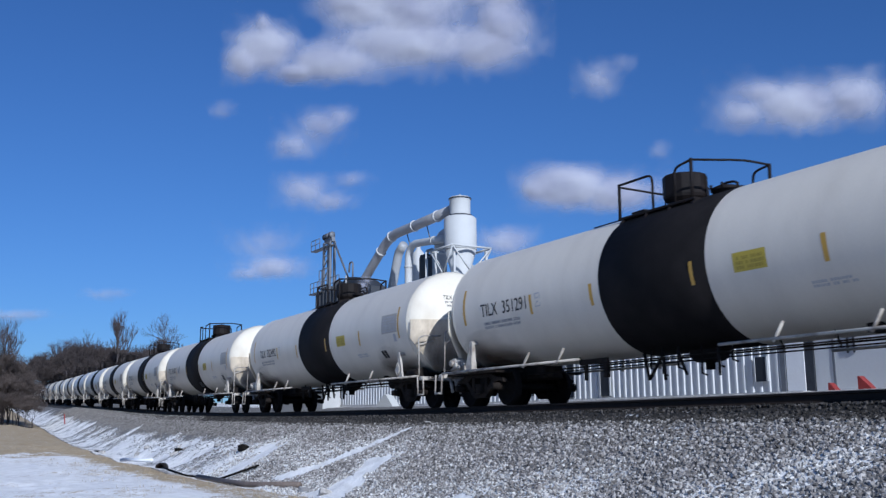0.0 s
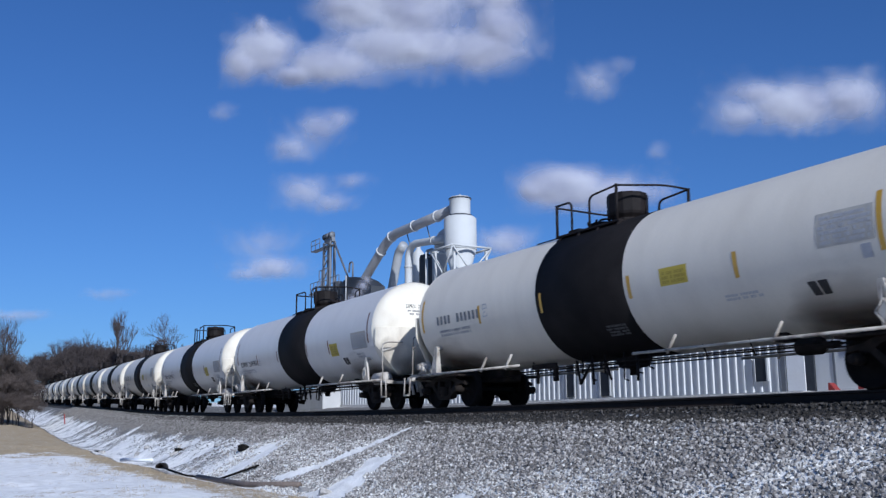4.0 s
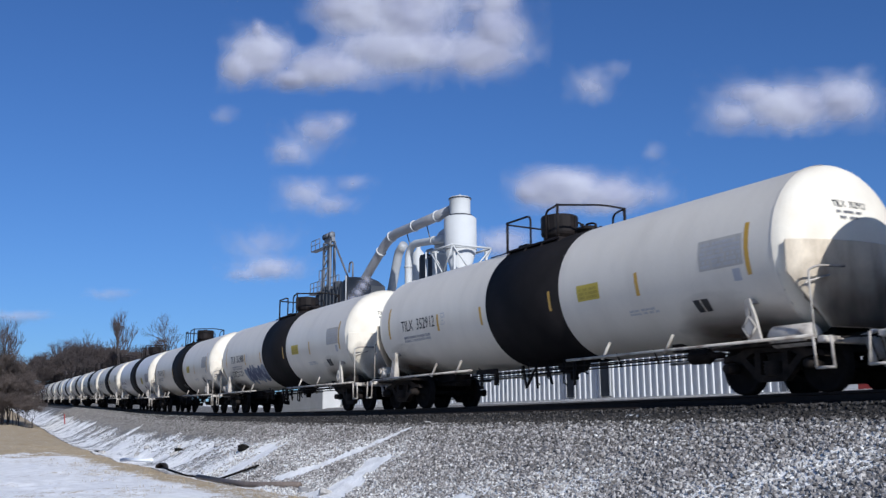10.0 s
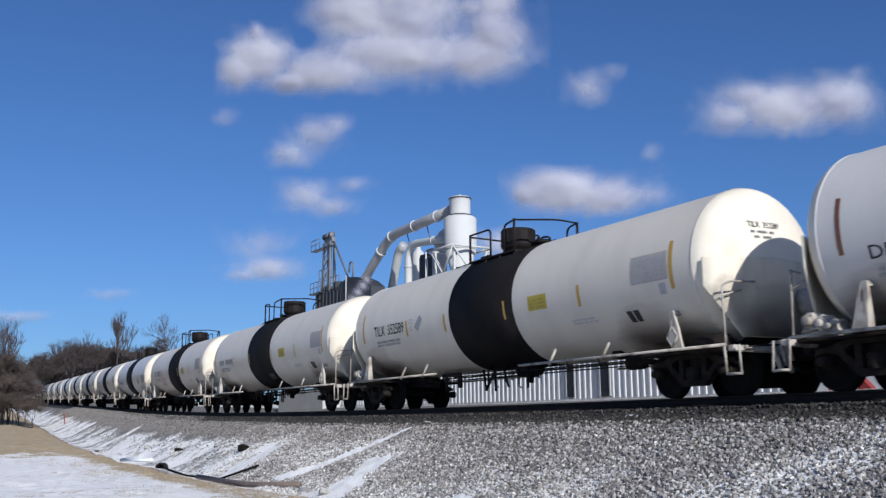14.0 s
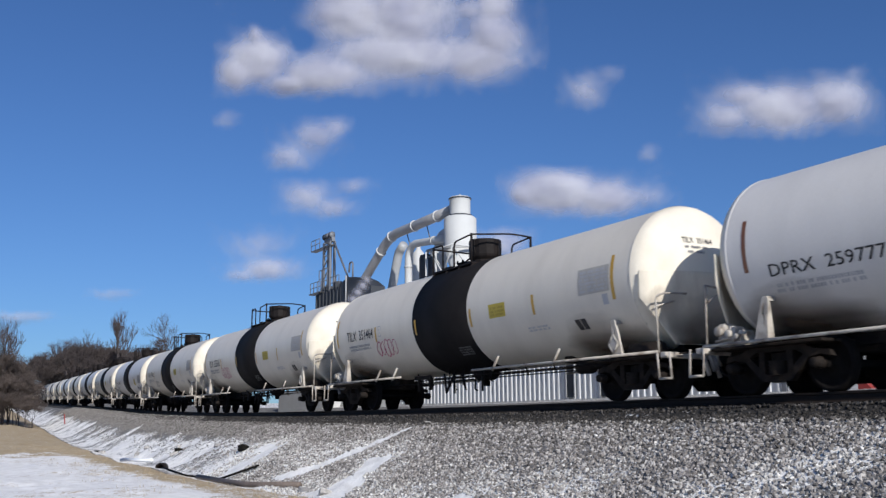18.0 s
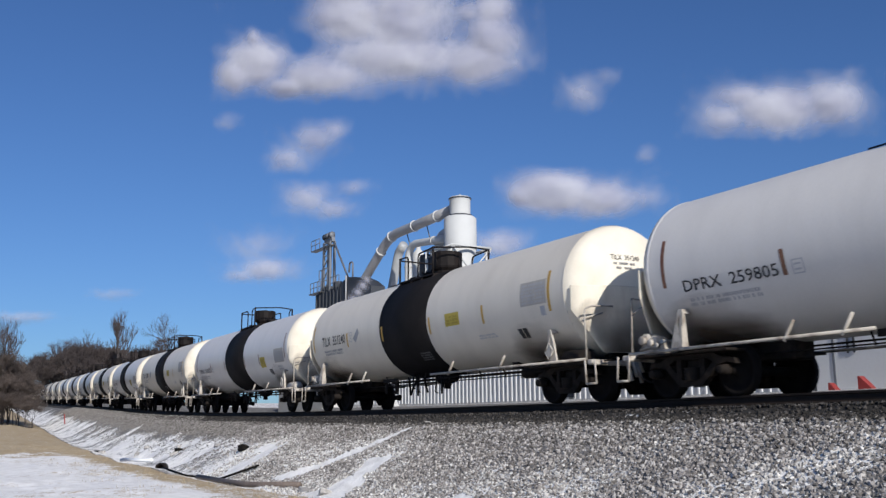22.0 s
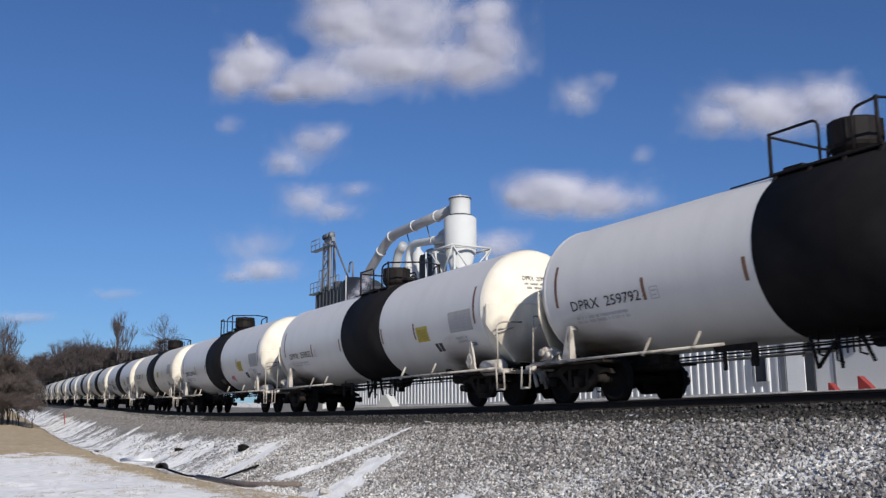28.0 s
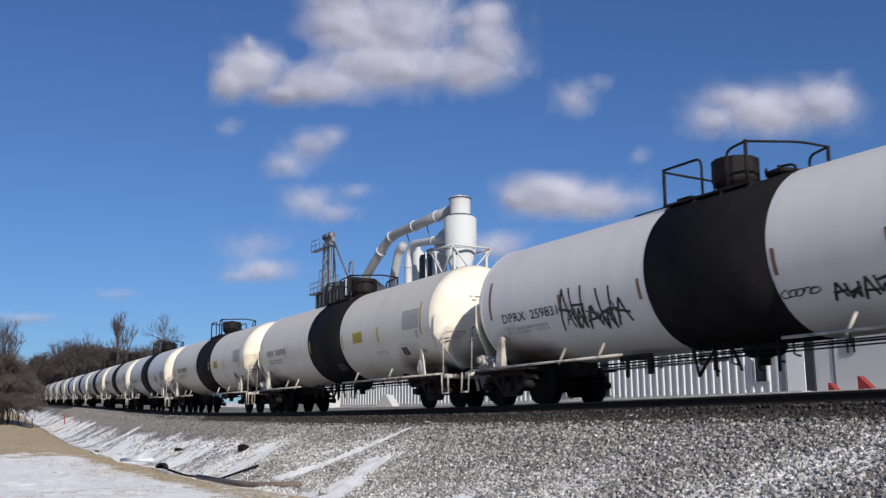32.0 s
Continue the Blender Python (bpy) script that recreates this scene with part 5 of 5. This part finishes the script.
def balloons(u0, u1, v0, v1, shrink, out):
    """Swollen overlapping rounded shapes, as sprayed with a fat cap."""
    rng = random.Random(31)
    g = Geo()
    n = 5
    for i in range(n):
        cu, cv = u0 + (u1 - u0) * (i + 0.5) / n, (v0 + v1) / 2 + rng.uniform(-0.06, 0.06)
        rw, rh = (u1 - u0) / n * 0.62 - shrink, (v1 - v0) / 2 * rng.uniform(0.85, 1.05) - shrink
        lobes, ph = rng.choice((2, 3, 4)), rng.uniform(0, 6)
        hole = 0.22 if shrink else 0.0
        m = 24
        vs = []
        for k in range(m):
            a = 6.2832 * k / m
            r = 1 + 0.16 * math.sin(lobes * a + ph)
            for q in (hole, 0.6, 1.0):
                x = cu + rw * r * q * math.cos(a) + (0.3 * rh * q * math.sin(a) if i % 2 else 0)
                vs.append(on_tank(x, cv + rh * r * q * math.sin(a), out + 0.0004 * i))
        g.add(vs, [(3 * k + j, 3 * ((k + 1) % m) + j, 3 * ((k + 1) % m) + j + 1, 3 * k + j + 1) for k in range(m) for j in (0, 1)])
    return g


HAZE = mat("pale_blue_spray_paint", (0.20, 0.23, 0.28), 0.6, var=0.15, bump=0.0)
N_AHEAD, N_CARS = 2, 54
# how far each car stands off the even spacing, by the differing lengths of the cars
OFFSET = [0.08, 0.1, -0.54, -0.45, -0.29, -0.81, -0.45, -0.45, -0.46, -0.4, -0.33, -0.37, -0.36, -0.33, -0.32, -0.07, 0.02, -0.21, 0.01, -0.09, -0.05, -0.05, -0.03, -0.05, -0.05, -0.02, 0.43, 0.07, 0.05, 0.03, -0.05, -0.13, -0.12, 0.1]
proto = {}
CARS, TO_MARK = [], []
AFT = {2, 4, 6, 7, 8, 12, 15, 17, 18, 19, 20, 21, 22, 24, 25, 26, 29, 30, 32}
for k in range(-N_AHEAD, N_CARS):
    mark = MARKS[k] if 0 <= k < len(MARKS) else ""
    cream = mark.startswith("T") if mark else k < 33 or (k * 7) % 10 < 6
    aft = k in AFT or (k > 33 and (k * 5) % 7 < 4)
    if (cream, aft) not in proto:
        proto[cream, aft] = build_car(CREAM, HEADC, AMBER, True, aft) if cream else build_car(PALE, HEADC, BROWN, False, aft)
        car = proto[cream, aft]
    else:
        car = copy_thing(proto[cream, aft], Matrix.Identity(4))
    what = "cream-white" if cream else "pale grey-white"
    tagged(car, "%s tank car with black middle band rolling on the rails" % what, "tank car", "tank cars of the freight train")
    CARS.append((k, car))
    TO_MARK.append((car, k, mark, cream, aft))
for row in TO_MARK:
    mark_car(*row)


# ------------------------------------------------------------ bare winter trees
def bare_tree(name, h, spread, seed, label, category="tree", levels=5, thick=0.02, trunk_part=0.32, kids=3, up=0.35, rmin=0.012, twig=TWIG):
    random.seed(seed)
    tree = tagged(new(name), label, category)
    trunk, limbs, twigs = Geo(), Geo(), Geo()

    def grow(p, d, length, r, lev):
        pts, q, dd = [p], p, d
        for i in range(3):
            dd = (dd + Vector((random.uniform(-1, 1), random.uniform(-1, 1), random.uniform(-0.4, 0.8))) * 0.16).normalized()
            q = q + dd * length / 3
            pts.append(q)
        geo = trunk if lev == 0 else limbs if lev < 3 else twigs
        r = max(r, rmin)
        geo.tube(pts, r, 7 if lev == 0 else 5 if lev < 2 else 3, r1=max(r * 0.62, rmin))
        if lev >= levels:
            return
        k = kids + (1 if lev > 1 else 0)
        for i in range(k):
            a = 2 * math.pi * (i + random.random()) / k
            side = dd.orthogonal().normalized()
            side = Matrix.Rotation(a, 3, dd) @ side
            nd = (dd * random.uniform(0.75, 1.1) + side * spread * random.uniform(0.5, 1.1) + Vector((0, 0, up))).normalized()
            start = pts[random.choice((2, 3, 3))] if lev else pts[random.choice((2, 3, 3))]
            grow(start, nd, length * random.uniform(0.6, 0.85), r * 0.55, lev + 1)

    grow(Vector((0, 0, -0.3)), Vector((0, 0, 1)), h * trunk_part, h * thick, 0)
    part("trunk", trunk, BARK, tree)
    part("limb_frame", limbs, BARK, tree)
    part("twig_crown", twigs, twig, tree)
    return tree


def plant(tree, x, y, scale=1.0, turn=0.0):
    l = ty(x) - y
    tree.matrix_basis = pose(x, y, ground_z(x, l) - 0.1, 0, 0, turn) @ Matrix.Diagonal((scale, scale, scale, 1))
    return tree


OAK = "bare grey-brown winter tree behind the railway line"
for h, spread, seed, kids, up, x, y, size in ((12.5, 0.40, 3, 3, 0.5, -182, 25.0, 1.30), (11.5, 0.78, 9, 3, 0.3, -178, 33.4, 1.32), (10, 0.6, 14, 3, 0.40, -185, 17.6, 1.2), (10, 0.75, 31, 3, 0.3, -186, 16.0, 1.2), (9.5, 0.7, 52, 3, 0.35, -188, 22.0, 1.0)):
    plant(bare_tree("tree", h, spread, seed, OAK, kids=kids, up=up, rmin=0.013), x, y, size, 40 * seed)
plant(bare_tree("tree", 12, 0.5, 5, "bare grey-brown winter tree beside the embankment", kids=3, up=0.5, rmin=0.014), -101, -3.6, 0.85, 20)
SCRUB = "dense brown winter scrub with bare twigs"
shrubs = [bare_tree("bush", 12, 0.85, 21 + k, SCRUB, "bush", 6, 0.008, 0.2, 3, 0.30, 0.02) for k in range(3)]
THICKET = mat("tan_thicket_twigs", (0.085, 0.066, 0.058), 0.9, var=0.35, scale=0.5, fine=8, bump=0.0)
thicket = [bare_tree("bush", 12, 0.9, 61 + k, SCRUB, "bush", 6, 0.006, 0.17, 3, 0.45, 0.010, THICKET) for k in range(2)]
BELT = "brown leafless scrub tree beyond the railway line"
random.seed(77)
for i in range(60):
    c = copy_thing(shrubs[i % 3], Matrix.Identity(4))
    tagged(c, BELT, "tree", "tree belt beyond the line")
    plant(c, -205 + random.uniform(-16, 12), 15.5 + i * 0.56 + random.uniform(-0.8, 0.8), random.uniform(1.2, 1.65), random.uniform(0, 360))
for i in range(34):
    c = copy_thing(thicket[i % 2], Matrix.Identity(4))
    tagged(c, SCRUB, "bush", "scrub beside the embankment")
    plant(c, -108 + random.uniform(-10, 8), -1.3 - 0.40 * (i % 10) + random.uniform(-0.3, 0.3), random.uniform(0.62, 0.85) + 0.05 * (i % 10), random.uniform(0, 360))
for k, o in enumerate(thicket + shrubs):
    plant(tagged(o, SCRUB, "bush", "scrub beside the embankment"), -98 - 3 * k, -3.6 - 0.9 * k, 0.75, 70 * k)
for i in range(16):
    c = copy_thing(thicket[i % 2], Matrix.Identity(4))
    tagged(c, "low tangle of brown winter scrub on the bank", "bush", "scrub beside the embankment")
    plant(c, -104 + random.uniform(-10, 10), -0.6 - 0.3 * i + random.uniform(-0.3, 0.2), random.uniform(0.35, 0.55), random.uniform(0, 360))


# ------------------------------------------------------------ clouds
RIGHT, UPW = STAND.to_3x3() @ Vector((1, 0, 0)), STAND.to_3x3() @ Vector((0, 1, 0))


def cloud_material():
    m = bpy.data.materials.new("cloud_vapour")
    m.use_nodes = True
    n, l = m.node_tree.nodes, m.node_tree.links
    n.remove(n["Principled BSDF"])
    out = n["Material Output"]
    at_, tc = n.new("ShaderNodeAttribute"), n.new("ShaderNodeTexCoord")
    at_.attribute_name = "veil"

    def mth(kind, a, b):
        q = n.new("ShaderNodeMath")
        q.operation = kind
        for i, v in enumerate((a, b)):
            if isinstance(v, float):
                q.inputs[i].default_value = v
            else:
                l.new(v, q.inputs[i])
        return q.outputs[0]

    def nz(s, d, dist=0.0):
        q = n.new("ShaderNodeTexNoise")
        q.inputs["Scale"].default_value, q.inputs["Detail"].default_value, q.inputs["Roughness"].default_value = s, d, 0.6
        q.inputs["Distortion"].default_value = dist
        l.new(tc.outputs["Object"], q.inputs["Vector"])
        return mth("SUBTRACT", q.outputs[0], 0.5)

    d = mth("ADD", at_.outputs["Fac"], mth("ADD", mth("MULTIPLY", nz(0.0055, 7, 0.9), 0.75), mth("ADD", mth("MULTIPLY", nz(0.013, 6, 1.2), 0.42), mth("MULTIPLY", nz(0.03, 6), 0.16))))
    ramp = n.new("ShaderNodeMapRange")
    ramp.interpolation_type = "SMOOTHSTEP"
    ramp.inputs[1].default_value, ramp.inputs[2].default_value = -0.01, 1.0
    l.new(d, ramp.inputs[0])
    ramp.inputs[4].default_value = 0.93
    df, tr = n.new("ShaderNodeBsdfDiffuse"), n.new("ShaderNodeBsdfTransparent")
    tint = n.new("ShaderNodeMix")
    tint.data_type = "RGBA"
    tint.inputs[6].default_value, tint.inputs[7].default_value = (0.26, 0.265, 0.34, 1), (0.40, 0.40, 0.45, 1)
    soft = n.new("ShaderNodeMapRange")
    soft.inputs[1].default_value, soft.inputs[2].default_value = -0.22, 0.22
    l.new(nz(0.006, 3), soft.inputs[0])
    l.new(soft.outputs[0], tint.inputs[0])
    l.new(tint.outputs[2], df.inputs[0])
    mix = n.new("ShaderNodeMixShader")
    l.new(ramp.outputs[0], mix.inputs[0])
    l.new(tr.outputs[0], mix.inputs[1])
    l.new(df.outputs[0], mix.inputs[2])
    l.new(mix.outputs[0], out.inputs[0])
    return m


VAPOUR = cloud_material()
CLOUDS = []


def cloud(puffs, drift, label, reach=2600.0, step=4.0, name="cloud", group="drifting clouds"):
    """A cloud far off. puffs: thousandths of the reach to the right of and above the camera's aim, half width, half height, weight. drift: how far it goes in the clip, in the same units."""
    a0, a1 = min(p[0] - 2.0 * p[2] for p in puffs), max(p[0] + 2.0 * p[2] for p in puffs)
    e0, e1 = min(p[1] - 2.0 * p[3] for p in puffs), max(p[1] + 2.0 * p[3] for p in puffs)
    na, ne = int((a1 - a0) / step) + 1, int((e1 - e0) / step) + 1
    ca, ce = (a0 + a1) / 2, (e0 + e1) / 2
    centre = EYE + (AIM + RIGHT * ca / 1000 + UPW * ce / 1000) * reach
    vs, den = [], []
    for i in range(na + 1):
        for j in range(ne + 1):
            a, e = a0 + step * i, e0 + step * j
            s = 0.0
            for pa, pe, w, h, k in puffs:
                q = ((a - pa) / w) ** 2 + ((e - pe) / h) ** 2
                s = max(s, k * math.exp(-0.9 * q)) + 0.12 * k * math.exp(-q) if k > 0 else s + k * math.exp(-q)
            edge = min(i, na - i, j, ne - j) / 4
            s = s * min(1, edge) - 0.25 * (1 - min(1, edge))
            lump = noise.fractal(Vector((a * 0.02, e * 0.03, puffs[0][0])), 1.0, 2.0, 4)
            p = EYE + (AIM + RIGHT * a / 1000 + UPW * e / 1000) * (reach - max(0, s) * (26 + 8 * lump) * reach / 2600)
            vs.append(p - centre)
            den.append(s)
    k = ne + 1
    fs = [(i * k + j, (i + 1) * k + j, (i + 1) * k + j + 1, i * k + j + 1) for i in range(na) for j in range(ne)]
    me = bpy.data.meshes.new("cloud")
    me.from_pydata(vs, [], fs)
    me.polygons.foreach_set("use_smooth", [True] * len(fs))
    at_ = me.attributes.new("veil", "FLOAT", "POINT")
    at_.data.foreach_set("value", den)
    me.materials.append(VAPOUR)
    ob = tagged(new(name, me), label, name.replace("_", " "), group)
    ob.visible_shadow = False
    ob.location = centre
    CLOUDS.append((ob, centre, (RIGHT * drift[0] + UPW * drift[1]) * reach / 1000))


FLUFFY = "white fair-weather cloud with soft grey underside drifting in blue sky"
WISP = "thin torn wisp of white cloud drifting in blue sky"
cloud([(-186, 194, 30, 24, 1), (-210, 182, 18, 18, 0.9), (-191, 219, 8, 12, 0.8), (-122, 180, 48, 19, 1), (-157, 170, 31, 12, 0.9), (-94, 240, 41, 28, 1), (-39, 238, 52, 39, 1), (-42, 200, 78, 25, 1), (33, 194, 44, 22, 1), (53, 217, 28, 32, 1), (53, 247, 22, 17, 0.95), (-99, 265, 32, 21, 1), (-30, 275, 31, 16, 1), (-141, 213, 8, 9, -0.5), (-175, 247, 22, 18, -0.45), (33, 246, 26, 14, 0.7)], (-14, -22), FLUFFY)
cloud([(349, 145, 52, 23, 0.95), (401, 150, 35, 23, 0.95), (291, 136, 32, 17, 0.7), (314, 156, 35, 14, 0.8)], (-30, -6), FLUFFY)
cloud([(116, 60, 38, 19, 1.35), (165, 53, 35, 17, 1.05), (86, 56, 18, 13, 1.0), (199, 54, 29, 13, 0.6)], (-20, -9), FLUFFY)
cloud([(-129, 116, 26, 17, 0.62), (-158, 96, 20, 14, 0.55), (-112, 124, 17, 12, 0.55)], (-8, -20), WISP)
cloud([(-140, 55, 26, 16, 0.62), (-112, 44, 26, 12, 0.5), (-92, 64, 20, 9, 0.42)], (4, -12), WISP)
cloud([(-175, -20, 32, 12, 0.62), (-204, -27, 17, 9, 0.5), (-188, 3, 34, 18, 0.42)], (-10, -3), WISP)
cloud([(61, 6, 29, 14, 0.7)], (-8, -4), WISP)
cloud([(-428, -70, 32, 8, 0.5)], (8, -3), WISP)
cloud([(-336, -47, 23, 8, 0.4)], (10, 0), WISP)
cloud([(147, 165, 23, 17, 0.5), (170, 180, 15, 10, 0.35)], (-24, -20), WISP)
cloud([(-221, 133, 14, 10, 0.38)], (8, -18), WISP)
cloud([(211, 98, 12, 10, 0.38)], (-20, -6), WISP)
cloud([(-78, -32, 5, 5, 0.55), (-82, -38, 6, 6, 0.62), (-87, -45, 6, 6, 0.62), (-92, -52, 7, 6, 0.6)], (0, 0), "thin pale dust blowing from the foot of the duct", 69.0, 1.2, "dust_plume", "")


# ------------------------------------------------------------ what moves
def run(t):
    """Metres that the train has gone at t seconds; it loses a little speed."""
    return 0.9761 * (18.08 * t - 0.0048 * t * t)


def car_pose(x):
    a, b = x - 7.05, x + 7.05
    pa, pb = Vector((a, ty(a), tz(a))), Vector((b, ty(b), tz(b)))
    d = pb - pa
    mid = (pa + pb) / 2
    return pose(mid.x, mid.y, mid.z, 0, -math.degrees(math.atan2(d.z, math.hypot(d.x, d.y))), math.degrees(math.atan2(d.y, d.x)))


def motions():
    times = [k for k in range(33)]
    for k, car in CARS:
        off = 0.976 * OFFSET[k] if 0 <= k < len(OFFSET) else 0.0
        walk(car, [(t, car_pose(CAR_START + off - CAR_GAP * k + run(t))) for t in times])
    for ob, centre, go in CLOUDS:
        walk(ob, [(t, Matrix.Translation(centre + go * (t - 16) / 32)) for t in (0, 16, 32)])
    # wheels roll without slipping: one turn every 2.87 m
    spins = {}
    for k, car in CARS:
        for truck in car.children:
            if not truck.name.startswith("truck"):
                continue
            for w in truck.children:
                if not w.name.startswith("wheelset"):
                    continue
                sx = 0.89 if w.matrix_basis.translation.x > 0 else -0.89
                if sx not in spins:
                    walk(w, [(f / 30, pose(sx, 0, 0.457) @ Matrix.Rotation(run(f / 30) / 0.457, 4, "Y")) for f in range(961)])
                    spins[sx] = w.animation_data
                else:
                    ad = w.animation_data_create()
                    w.rotation_mode = "QUATERNION"
                    ad.action = spins[sx].action
                    ad.action_slot = spins[sx].action_slot


motions()
